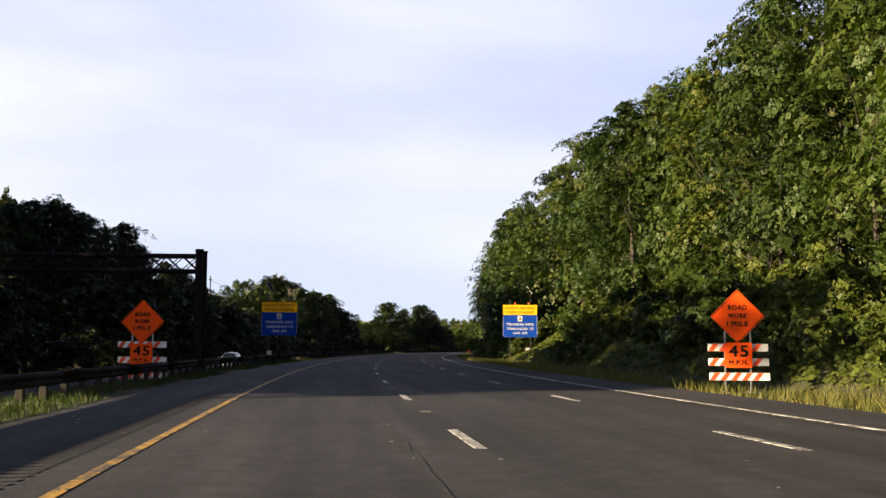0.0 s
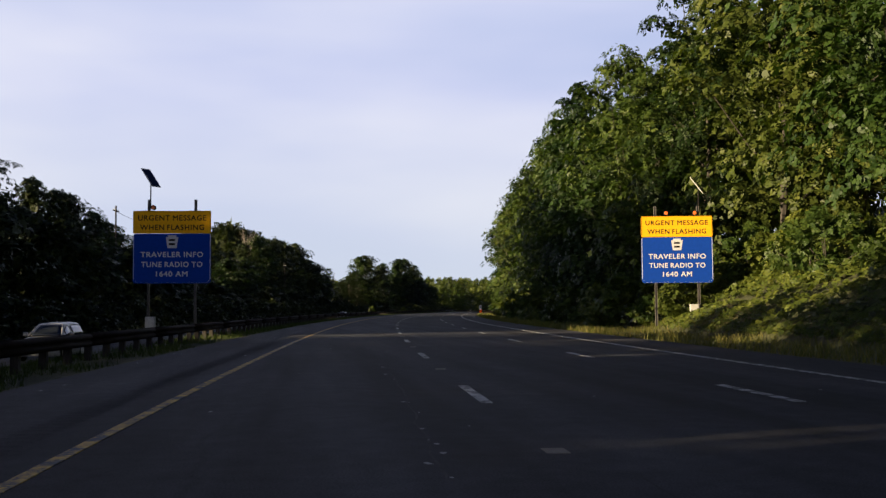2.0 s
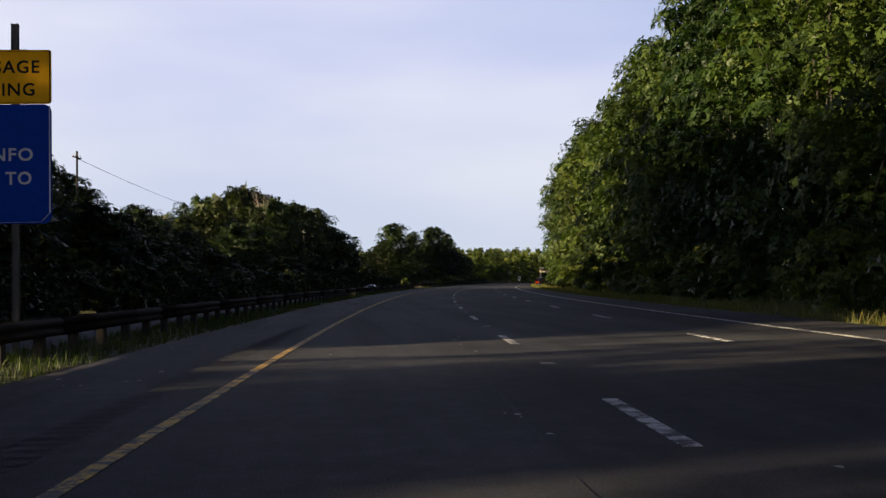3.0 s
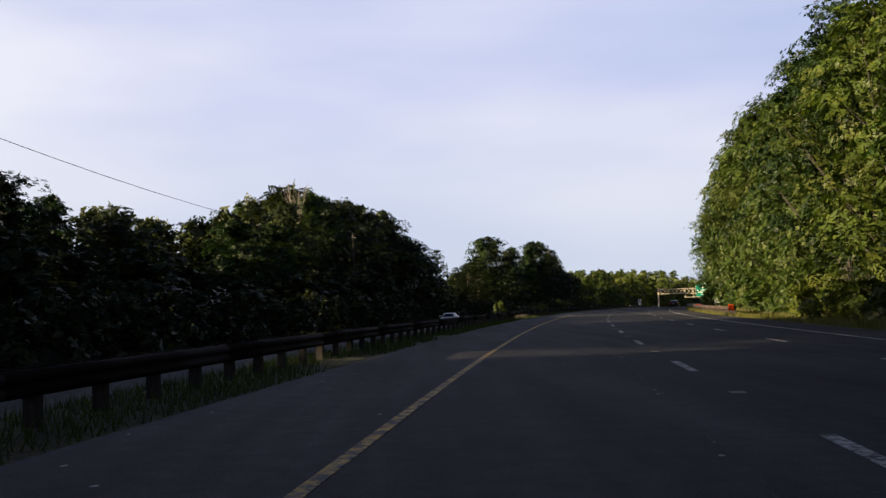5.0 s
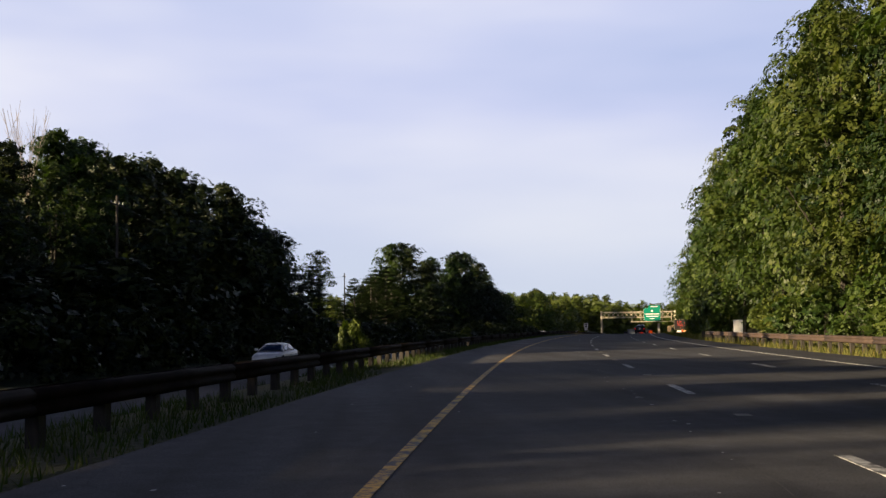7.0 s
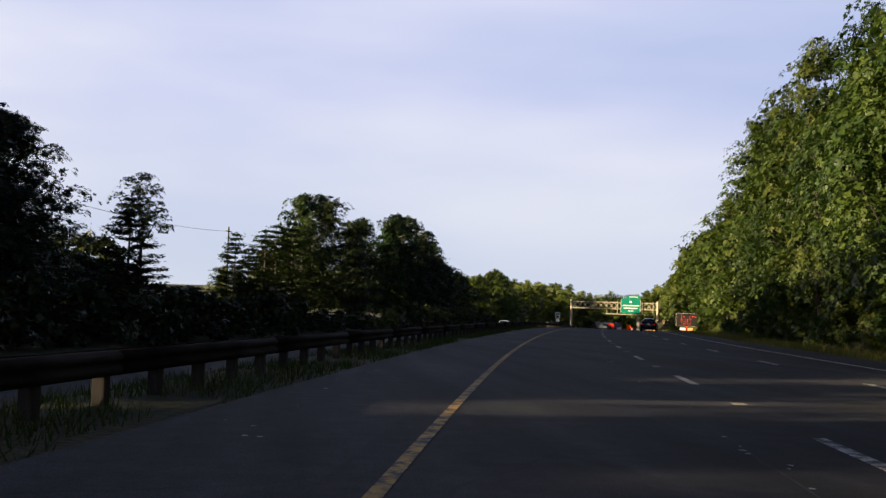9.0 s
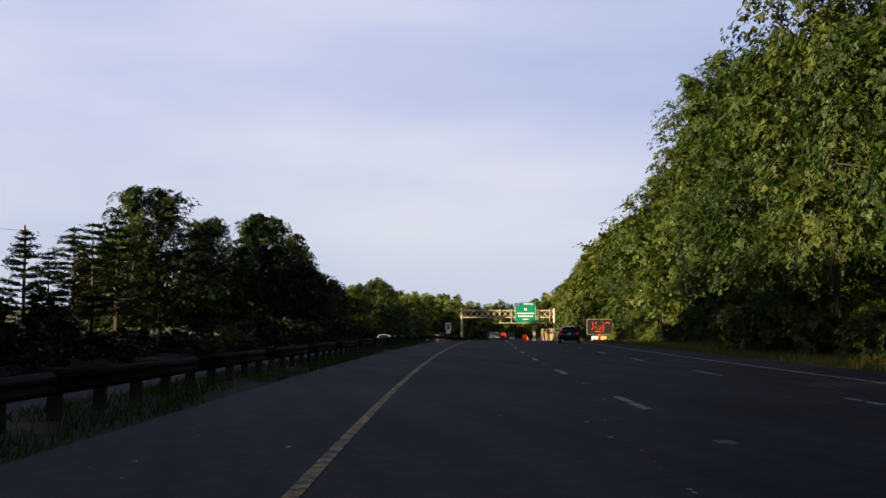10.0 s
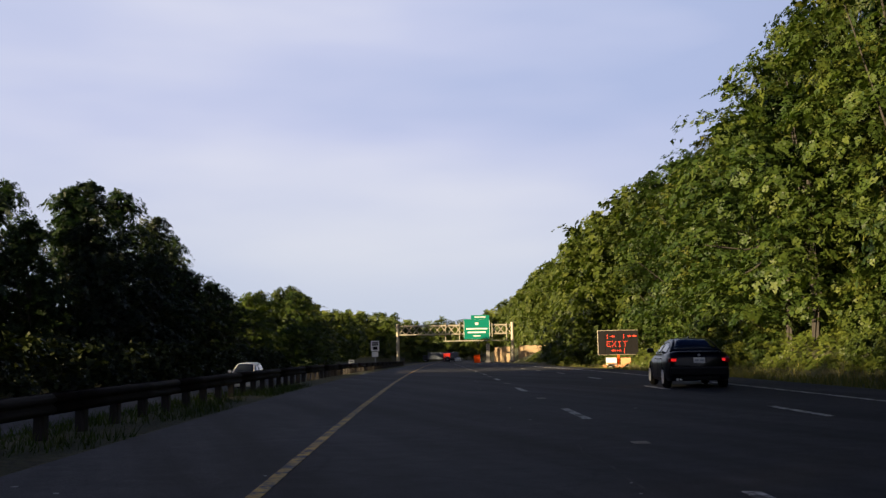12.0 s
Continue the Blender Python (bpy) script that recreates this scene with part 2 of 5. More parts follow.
M_TRUSS = plain("tan_painted_steel", (0.50, 0.44, 0.33), 0.6, 0.1, 0.25)
M_ORANGE = plain("fluorescent_orange_sheet", (1.0, 0.10, 0.010), 0.75, 0.0, 0.03, gloss=0.08)
M_ORANGE_STRIPE = plain("orange_red_stripe", (0.80, 0.10, 0.03), 0.5, 0.0, 0.15, gloss=0.08)
M_WHITE_SHEET = plain("white_sheet", (0.78, 0.76, 0.72), 0.5, 0.0, 0.1, gloss=0.08)
M_LETTER = plain("off_white_letter_sheet", (0.52, 0.53, 0.54), 0.6, 0.0, 0.15, gloss=0.08)
M_BLACK = plain("black_ink", (0.012, 0.011, 0.010), 0.5, gloss=0.08)
M_BLUE = plain("blue_sign_sheet", (0.005, 0.042, 0.29), 0.75, 0.0, 0.12, gloss=0.08)
M_GOLD = plain("yellow_sign_sheet", (0.82, 0.40, 0.010), 0.75, 0.0, 0.12, gloss=0.08)
M_GREEN = plain("green_sign_sheet", (0.006, 0.19, 0.125), 0.5, 0.0, 0.12, gloss=0.08)
M_POST = plain("dull_steel_post", (0.13, 0.12, 0.11), 0.7, 0.2, 0.3, 2.0, gloss=0.2)
M_PLATE = plain("pale_aluminium", (0.55, 0.55, 0.54), 0.4, 0.7)
M_CELL = plain("dark_solar_cells", (0.010, 0.012, 0.022), 0.12, 0.0, 0.2)
M_GREY_BOX = plain("grey_cabinet_paint", (0.45, 0.45, 0.42), 0.6)
M_AMBER = plain("orange_lens", (0.75, 0.16, 0.03), 0.2)
M_CONCRETE = plain("pale_concrete", (0.30, 0.28, 0.25), 0.9, 0.0, 0.3, 1.2)
M_FENCE = wood("tan_board_fence", (0.33, 0.22, 0.12), (0.52, 0.38, 0.22))
M_BOARD = plain("dark_message_face", (0.014, 0.012, 0.011), 0.35)
M_LED = glowing("red_lit_dots", (1.0, 0.08, 0.03), 0.36)
M_FADED = plain("faded_orange_paint", (0.85, 0.40, 0.18), 0.6, 0.0, 0.3, 3.0)
M_SEAL = plain("pale_open_joint", (0.105, 0.105, 0.108), 0.9, 0.0, 0.4, 3.0, gloss=0.1)
M_SPECK = plain("pale_grit", (0.42, 0.43, 0.44), 0.9)
M_RUBBER = plain("black_rubber", (0.014, 0.014, 0.014), 0.9, gloss=0.1)
M_ALLOY = plain("bright_alloy", (0.74, 0.73, 0.70), 0.32, 0.35, 0.1)
M_TAIL = plain("red_tail_lens", (0.20, 0.006, 0.008), 0.12)
M_TAIL_LIT = glowing("lit_tail_lamp", (1.0, 0.02, 0.02), 0.24)
M_TRIM = plain("black_plastic_trim", (0.010, 0.010, 0.011), 0.6, gloss=0.1)
M_WINDOW = plain("dark_tinted_window", (0.018, 0.023, 0.030), 0.12, 0.0, 0.1, gloss=0.7)


def car_paint(name, colour):
    m = plain(name, colour, 0.25, 0.0, 0.15, 3.0, gloss=0.1)
    b = m.node_tree.nodes["Principled BSDF"]
    b.inputs["Coat Weight"].default_value = 0.2
    b.inputs["Coat Roughness"].default_value = 0.03
    return m


M_CAR_BLUE = car_paint("near_black_blue_paint", (0.0035, 0.004, 0.007))
M_CAR_WHITE = car_paint("white_car_paint", (0.72, 0.72, 0.70))
M_CAR_SILVER = car_paint("silver_car_paint", (0.40, 0.41, 0.42))
M_CAR_RED = car_paint("red_truck_paint", (0.45, 0.03, 0.02))
M_CAR_GREY = car_paint("blue_grey_trailer_paint", (0.09, 0.105, 0.13))
M_CAR_DARK = car_paint("dark_grey_car_paint", (0.03, 0.03, 0.034))


# ---- the plan: station s along the road, offset d to its right ----
BEND = (-0.028, -0.028, 1.143, 0.572, 0.885, 0.633, 0.815, 0.857, 0.657, 0.083, 0.071, 0.065, 0.061, 0.059, 0.058)
S_TAB = np.arange(-40.0, 640.0, 2.0)
k_tab = np.interp(S_TAB, np.arange(-50.0, 700.0, 50.0), np.array(BEND) * 1e-3)
H_TAB = np.cumsum(k_tab) * 2
H_TAB -= np.interp(0, S_TAB, H_TAB)
X_TAB, Y_TAB = np.cumsum(np.sin(H_TAB)) * 2, np.cumsum(np.cos(H_TAB)) * 2
X_TAB -= np.interp(0, S_TAB, X_TAB)
Y_TAB -= np.interp(0, S_TAB, Y_TAB)


def heading(s):
    return float(np.interp(s, S_TAB, H_TAB))


def spot(s, d, z=0.0):
    """The place at station s, d metres to the right, z up."""
    h = heading(s)
    c = min(max(s, S_TAB[0]), S_TAB[-1])
    x, y = float(np.interp(c, S_TAB, X_TAB)), float(np.interp(c, S_TAB, Y_TAB))
    x, y = x + (s - c) * math.sin(h), y + (s - c) * math.cos(h)
    return Vector((x + d * math.cos(h), y - d * math.sin(h), z))


def fall(s):
    """The road's own height: level, then a gentle fall past a crest."""
    q = min(max(s - 370, 0), 60)
    return -0.011 * (q * q / 120 + min(max(s - 430, 0), 470))


def smooth(a, b, x):
    q = min(max((x - a) / (b - a), 0), 1)
    return q * q * (3 - 2 * q)


def land(s, d):
    """Height of the ground."""
    z = fall(s)
    if -5.0 < d < 10.9:
        return z - 0.30
    lump = 0.12 * noise.noise(Vector((s * 0.11, d * 0.2, 0)))
    if d <= -5.0:
        z += -0.03 - 0.97 * smooth(-7.0, -9.6, d)
        if -21.0 < d < -9.2:
            return z - 0.25
        if d < -21:
            z += lump * 2 + 1.8 * smooth(-22, -40, d) + 6.0 * smooth(-60, -400, d)
    else:
        z -= 0.03
        rise = max(0.0, d - 15.5)
        z += 0.42 * min(rise, 12) + 0.25 * min(max(rise - 12, 0), 45) + lump * min(rise, 6) * 0.8
        z -= (0.12 + 0.3 * smooth(425, 440, s) * (1 - smooth(465, 485, s))) * smooth(11.2, 12.5, d) * (1 - smooth(15.0, 17.0, d))
    if s > 620:
        z += smooth(620, 1300, s) * 12.0 * smooth(22, 70, abs(d + 5)) + smooth(950, 1500, s) * 13
    return z


def at(s, d, z=None, turn=0.0):
    """A pose on the plan: local y runs along the road, x to its right."""
    p = spot(s, d, land(s, d) if z is None else z)
    return Matrix.Translation(p) @ Matrix.Rotation(-heading(s) + radians(turn), 4, "Z")


# ---- building helpers ----
def mesh_of(name, verts, faces, mat, smooth_faces=False):
    me = bpy.data.meshes.new(name)
    me.from_pydata([tuple(v) for v in verts], [], faces)
    me.materials.append(mat)
    if smooth_faces:
        me.polygons.foreach_set("use_smooth", [True] * len(me.polygons))
    me.update()
    return me


def part(name, data, mat=None, parent=None, label="", m=None):
    """ONE mesh object out of a bmesh or a mesh, under a thing or a part."""
    if isinstance(data, bmesh.types.BMesh):
        me = bpy.data.meshes.new(name)
        data.to_mesh(me)
        data.free()
        me.materials.append(mat)
    else:
        me = data
    ob = new(name, me)
    if parent is not None:
        ob.parent = parent
    if m is not None:
        ob.matrix_basis = m
    if label:
        ob["label"] = label
    return ob


def thing(name, m, label, category, group="", kind=""):
    e = new(name)
    e.empty_display_size = 0.3
    e.matrix_basis = m
    return tagged(e, label, category, group, kind)


def box(w, l, h, m=None, bevel=0.0, bm=None):
    """A box w by l by h, standing on its origin."""
    bm = bm or bmesh.new()
    r = bmesh.ops.create_cube(bm, size=1.0, matrix=(m or Matrix()) @ Matrix.Translation((0, 0, h / 2)) @ Matrix.Diagonal((w, l, h, 1)))
    if bevel:
        es = list({e for v in r["verts"] for e in v.link_edges})
        bmesh.ops.bevel(bm, geom=es, offset=bevel, segments=2, affect="EDGES", profile=0.6)
    return bm


def tube(a, b, ra, rb=None, sides=8, bm=None):
    """A round bar from a to b."""
    bm = bm or bmesh.new()
    a, b = Vector(a), Vector(b)
    q = (b - a).to_track_quat("Z", "Y").to_matrix().to_4x4()
    bmesh.ops.create_cone(bm, cap_ends=True, segments=sides, radius1=ra, radius2=ra if rb is None else rb,
                          depth=(b - a).length, matrix=Matrix.Translation((a + b) / 2) @ q)
    return bm


def bar(a, b, w, h, bm=None):
    """A square bar from a to b."""
    bm = bm or bmesh.new()
    a, b = Vector(a), Vector(b)
    q = (b - a).to_track_quat("Z", "Y").to_matrix().to_4x4()
    bmesh.ops.create_cube(bm, size=1.0, matrix=Matrix.Translation((a + b) / 2) @ q @ Matrix.Diagonal((w, h, (b - a).length, 1)))
    return bm


def word_mesh(word, size):
    cu = bpy.data.curves.new("lettering", "FONT")
    cu.body, cu.size, cu.align_x, cu.align_y, cu.space_character = word, size, "LEFT", "CENTER", 1.12
    cu.extrude, cu.resolution_u = 0.001, 3
    tmp = bpy.data.objects.new("lettering", cu)
    scene.collection.objects.link(tmp)
    bpy.context.view_layer.update()
    me = bpy.data.meshes.new_from_object(tmp.evaluated_get(bpy.context.evaluated_depsgraph_get()))
    bpy.data.objects.remove(tmp)
    me.materials.clear()
    x = [v.co.x for v in me.vertices]
    return me, min(x), max(x)


def letters(name, words, size, mat, parent, m, width, bold=0.012):
    """A line of raised letters in the built-in font, word by word, in the x-z plane and facing -y."""
    made = [word_mesh(w, size) for w in words.split()]
    gap = size * 0.42
    k = width / (sum(b - a for _, a, b in made) + gap * (len(made) - 1))
    x = -width / 2
    for me, a, b in made:
        me.transform(Matrix.Translation((x - a * k, 0, 0)) @ Matrix.Rotation(radians(90), 4, "X") @ Matrix.Diagonal((k, 1, 1, 1)))
        # thicker strokes: copies shifted by a hair, each a little prouder than the last
        bm = bmesh.new()
        for i, (dx, dz) in enumerate(((-1, -1), (1, -1), (-1, 1), (1, 1))):
            me.transform(Matrix.Translation((dx * bold / 2, -0.0003 * i, dz * bold / 2)))
            bm.from_mesh(me)
            me.transform(Matrix.Translation((-dx * bold / 2, 0.0003 * i, -dz * bold / 2)))
        part(name, bm, mat, parent, "", m)
        x += (b - a + gap) * k


def rounded_plate(w, h, r, thick, bm=None, m=None):
    """A plate with rounded corners in the x-z plane, its front at y = 0, centred."""
    bm = bm or bmesh.new()
    pts = []
    for cx, cz, a0 in ((w / 2 - r, h / 2 - r, 0), (-w / 2 + r, h / 2 - r, 90), (-w / 2 + r, -h / 2 + r, 180), (w / 2 - r, -h / 2 + r, 270)):
        for i in range(5):
            a = radians(a0 + i * 22.5)
            pts.append((cx + r * math.cos(a), cz + r * math.sin(a)))
    m = m or Matrix()
    f = [bm.verts.new(m @ Vector((x, 0, z))) for x, z in pts]
    k = [bm.verts.new(m @ Vector((x, thick, z))) for x, z in pts]
    bm.faces.new(f)
    bm.faces.new(k[::-1])
    for i in range(len(f)):
        j = (i + 1) % len(f)
        bm.faces.new((f[j], f[i], k[i], k[j]))
    bmesh.ops.recalc_face_normals(bm, faces=bm.faces)
    return bm


def sheet(s0, s1, d0, d1, z, step, thick, mat, name):
    """A strip of paving or paint that follows the road."""
    n = max(1, int((s1 - s0) / step))
    v, f = [], []
    for i in range(n + 1):
        s = s0 + (s1 - s0) * i / n
        for d, zz in ((d0, z), (d1, z), (d1, z - thick), (d0, z - thick)):
            v.append(spot(s, d, fall(s) + zz))
    for i in range(n):
        a, b = 4 * i, 4 * i + 4
        f += [(a, a + 1, b + 1, b), (a + 1, a + 2, b + 2, b + 1), (a + 3, a, b, b + 3)]
    f += [(0, 3, 2, 1), (4 * n, 4 * n + 1, 4 * n + 2, 4 * n + 3)]
    return mesh_of(name, v, f, mat)


# ---- ground and roads ----
def make_ground():
    ss_ = [-600, -300, -150, -80] + list(range(-40, 640, 5)) + [660, 700, 750, 800, 900, 1000, 1150, 1300, 1500, 1800, 2400, 3200]
    dd_ = [-1500, -900, -600, -400, -250, -160, -110, -80, -60, -50, -44, -38, -33, -29, -26, -24, -22, -21, -20.9, -9.3, -9.2, -8.2, -7.2, -6.2, -5.3, -5.02, -4.9,
           10.8, 10.92, 11.2, 12, 12.8, 13.6, 14.6, 15.5, 16.5, 17.5, 19, 20.5, 22, 24, 26, 28, 31, 35, 40, 46, 55, 66, 80, 110, 160, 250, 400, 600, 900, 1500]
    v = [spot(s, d, land(s, d)) for s in ss_ for d in dd_]
    w = len(dd_)
    f = [(i * w + j, i * w + j + 1, (i + 1) * w + j + 1, (i + 1) * w + j) for i in range(len(ss_) - 1) for j in range(w - 1)]
    return tagged(part("ground", mesh_of("ground", v, f, M_TURF, True)), "rough grass verge and wooded ground beside the highway", "ground", kind="structure")


ground = make_ground()
road = tagged(part("road", sheet(-600, 940, -2.6, 10.9, 0.0, 4.0, 0.25, M_ROAD, "road")), "worn dark asphalt carriageway of three lanes", "road", kind="structure")
shoulder = tagged(part("road_shoulder", sheet(-600, 940, -5.0, -2.602, -0.004, 4.0, 0.25, M_SHOULDER, "road_shoulder")), "paler patched asphalt shoulder beside the yellow line", "road", kind="structure")
far_road = tagged(part("road_opposite", sheet(-600, 940, -20.8, -9.3, -0.95, 4.0, 0.25, M_SHOULDER, "road_opposite")), "asphalt carriageway of the opposite direction beyond the guardrail", "road", kind="structure")

part("yellow_line", sheet(-60, 900, -2.20, -2.07, 0.006, 3.0, 0.006, M_YELLOW, "yellow_line"), None, road, "worn yellow edge line")
part("white_edge_line", sheet(-60, 900, 8.56, 8.72, 0.006, 3.0, 0.006, M_WHITE, "white_edge_line"), None, road, "white edge line")
part("white_edge_line", sheet(-60, 900, -9.95, -9.8, -0.944, 5.0, 0.006, M_YELLOW, "far_yellow_line"), None, far_road, "yellow edge line")
DASH, FIRST = 12.19, 14.53
rd_ = random.Random(4)
for i in range(-3, 46):
    s = FIRST + DASH * i
    for d in (1.98, 5.95):
        a = s + (0 if d < 3 else -0.4)
        part("lane_dash", sheet(a - 1.52, a + 1.52, d - 0.075, d + 0.075, 0.006, 1.6, 0.006, M_WHITE, "lane_dash"), None, road)
    # the pale patch of a sunk lane reflector, midway between two dashes
    q = s + DASH / 2
    part("reflector_patch", sheet(q - 0.16, q + 0.16, 1.88, 2.08, 0.005, 0.6, 0.006, M_CONCRETE, "reflector_patch"), None, road)


def worn_joint(s0, s1, d, wide, seed, mat, sway=0.35):
    """A seam of the paving that has opened and wanders along the lane, with breaks."""
    r = random.Random(seed)
    s = s0
    while s < s1:
        run = r.uniform(5, 16)
        v, f, n = [], [], int(run / 0.35)
        for i in range(n + 1):
            q = s + 0.35 * i
            c = d + sway * noise.noise(Vector((q * 0.05, seed, 0))) + 0.07 * noise.noise(Vector((q * 0.9, seed, 5))) + r.uniform(-0.012, 0.012)
            w = wide * r.uniform(0.3, 1.0) * min(1, i / 2, (n - i) / 2)
            v += [spot(q, c - w / 2, fall(q) + 0.004), spot(q, c + w / 2, fall(q) + 0.004)]
        f = [(2 * i, 2 * i + 1, 2 * i + 3, 2 * i + 2) for i in range(n)]
        part("worn_joint", mesh_of("worn_joint", v, f, mat), None, road)
        s += run + r.uniform(0.3, 4)


worn_joint(0, 430, 0.95, 0.03, 1, M_SEAL)
worn_joint(6, 430, 2.32, 0.011, 2, M_GROOVE, 0.10)


def make_specks():
    """Grit and small spalls lying about the lanes."""
    r, v, f = random.Random(12), [], []
    for i in range(700):
        s = r.uniform(4, 420)
        d = r.choice((0.95 + 0.35 * noise.noise(Vector((s * 0.05, 1, 0))) + r.gauss(0, 0.07), r.uniform(-4.6, 8.4), r.uniform(-4.9, -3.4)))
        k, b, n = r.uniform(0.012, 0.045), len(v), 6
        for j in range(n):
            a = 6.2832 * j / n
            q = k * r.uniform(0.5, 1.2)
            v.append(spot(s + q * math.cos(a) * 1.6, d + q * math.sin(a), fall(s) + 0.007))
        f.append(tuple(range(b + n - 1, b - 1, -1)))
    return tagged(part("loose_grit", mesh_of("loose_grit", v, f, M_SPECK)), "pale grit scattered over the asphalt lanes", "grit", kind="stuff")


make_specks()


def make_rumble():
    """Milled grooves along the shoulder, beside the yellow line."""
    v, f = [], []
    s = -2.0
    while s < 120:
        b = len(v)
        for ds, d, z in ((0, -3.1, 0.002), (0, -2.68, 0.002), (0.17, -2.68, 0.002), (0.17, -3.1, 0.002), (0.085, -3.1, 0.0065), (0.085, -2.68, 0.0065)):
            v.append(spot(s + ds, d, fall(s) + z))
        f += [(b, b + 1, b + 5, b + 4), (b + 4, b + 5, b + 2, b + 3)]
        s += 0.31
    return tagged(part("rumble_strip", mesh_of("rumble_strip", v, f, M_SHOULDER), None, shoulder), kind="stuff")


make_rumble()


# ---- guardrails ----
def beam_profile():
    """The section of a W-shaped rail: offset across, height."""
    return [(0.00, 0.0), (0.035, 0.02), (0.08, 0.06), (0.08, 0.10), (0.02, 0.145), (0.02, 0.165), (0.08, 0.21), (0.08, 0.25), (0.035, 0.29), (0.0, 0.31)]


def guardrail(s0, s1, d, top, rail_mat, post_mat, label, both, gap=1.83):
    rail = thing("guardrail", Matrix(), label, "guardrail")
    prof = beam_profile()
    sides = (1, -1) if both else (-1,)
    piece = 7.62
    n = int((s1 - s0) / piece)
    for side in sides:
        for i in range(n):
            v, f = [], []
            for k in range(4):
                s = s0 + piece * i + (piece + 0.1) * k / 3
                over = 0.003 * (i % 2)
                for o, h in prof:
                    v.append(spot(s, d + side * (0.09 + o + over), fall(s) + top - 0.31 + h))
            w = len(prof)
            f = [(k * w + j, k * w + j + 1, (k + 1) * w + j + 1, (k + 1) * w + j) for k in range(3) for j in range(w - 1)]
            ob = part("rail_beam", mesh_of("rail_beam", v, f, rail_mat, True), None, rail)
            sol = ob.modifiers.new("thick", "SOLIDIFY")
            sol.thickness = 0.006
    pm = None
    s, r = s0 + 0.5, random.Random(int(s0) + 7)
    while s < s1:
        if pm is None:
            post = part("post", box(0.16, 0.20, top + 0.32, Matrix.Translation((0, 0, -0.35)), 0.012), post_mat, rail)
            pm = post.data
        else:
            post = part("post", pm, None, rail)
        post.matrix_basis = Matrix.Translation(spot(s, d, fall(s) + r.uniform(-0.03, 0.02))) @ Matrix.Rotation(-heading(s) + r.uniform(-0.03, 0.03), 4, "Z") @ Matrix.Rotation(r.uniform(-0.02, 0.02), 4, "Y")
        s += gap
    return rail


guardrail(-12, 530, -6.35, 0.64, M_RUST, M_TIMBER, "dark rusty steel guardrail on timber posts in the grass median", True)
guardrail(240, 314, 12.1, 0.70, M_RUST_RED, M_TIMBER, "red-brown rusty guardrail on posts beside the paved shoulder", False)


# ---- trees and undergrowth ----
def leaf_cards(rng, centres, normals, size, droop=0.15, aspect=0.72):
    """Pointed leaf sprays, each a folded diamond of four triangles' worth of edge, facing roughly along normals."""
    n = len(centres)
    rand = rng.normal(size=(n, 3)) * 0.28
    nz = normals + rand
    nz /= np.linalg.norm(nz, axis=1)[:, None] + 1e-9
    t = rng.normal(size=(n, 3))
    t[:, 2] -= droop
    t -= nz * np.sum(t * nz, axis=1)[:, None]
    t /= np.linalg.norm(t, axis=1)[:, None] + 1e-9
    b = np.cross(nz, t)
    sz = (size * rng.uniform(0.6, 1.35, n))[:, None]
    tip, tail = centres + t * sz * 0.6, centres - t * sz * 0.4
    fold = nz * sz * 0.14
    l, r = centres + b * sz * aspect * 0.5 + fold, centres - b * sz * aspect * 0.5 + fold
    v = np.stack([tail, r, tip, l], axis=1).reshape(-1, 3)
    f = np.arange(4 * n).reshape(-1, 4)
    return v, f


def mesh_np(name, v, f, mat):
    me = bpy.data.meshes.new(name)
    me.vertices.add(len(v))
    me.vertices.foreach_set("co", v.astype(np.float32).ravel())
    k = f.shape[1]
    me.loops.add(f.size)
    me.loops.foreach_set("vertex_index", f.astype(np.int32).ravel())
    me.polygons.add(len(f))
    me.polygons.foreach_set("loop_start", np.arange(0, f.size, k, dtype=np.int32))
    me.materials.append(mat)
    me.update()
    me.validate()
    return me


def unit(rng, n):
    u = rng.normal(size=(n, 3))
    return u / np.linalg.norm(u, axis=1)[:, None]


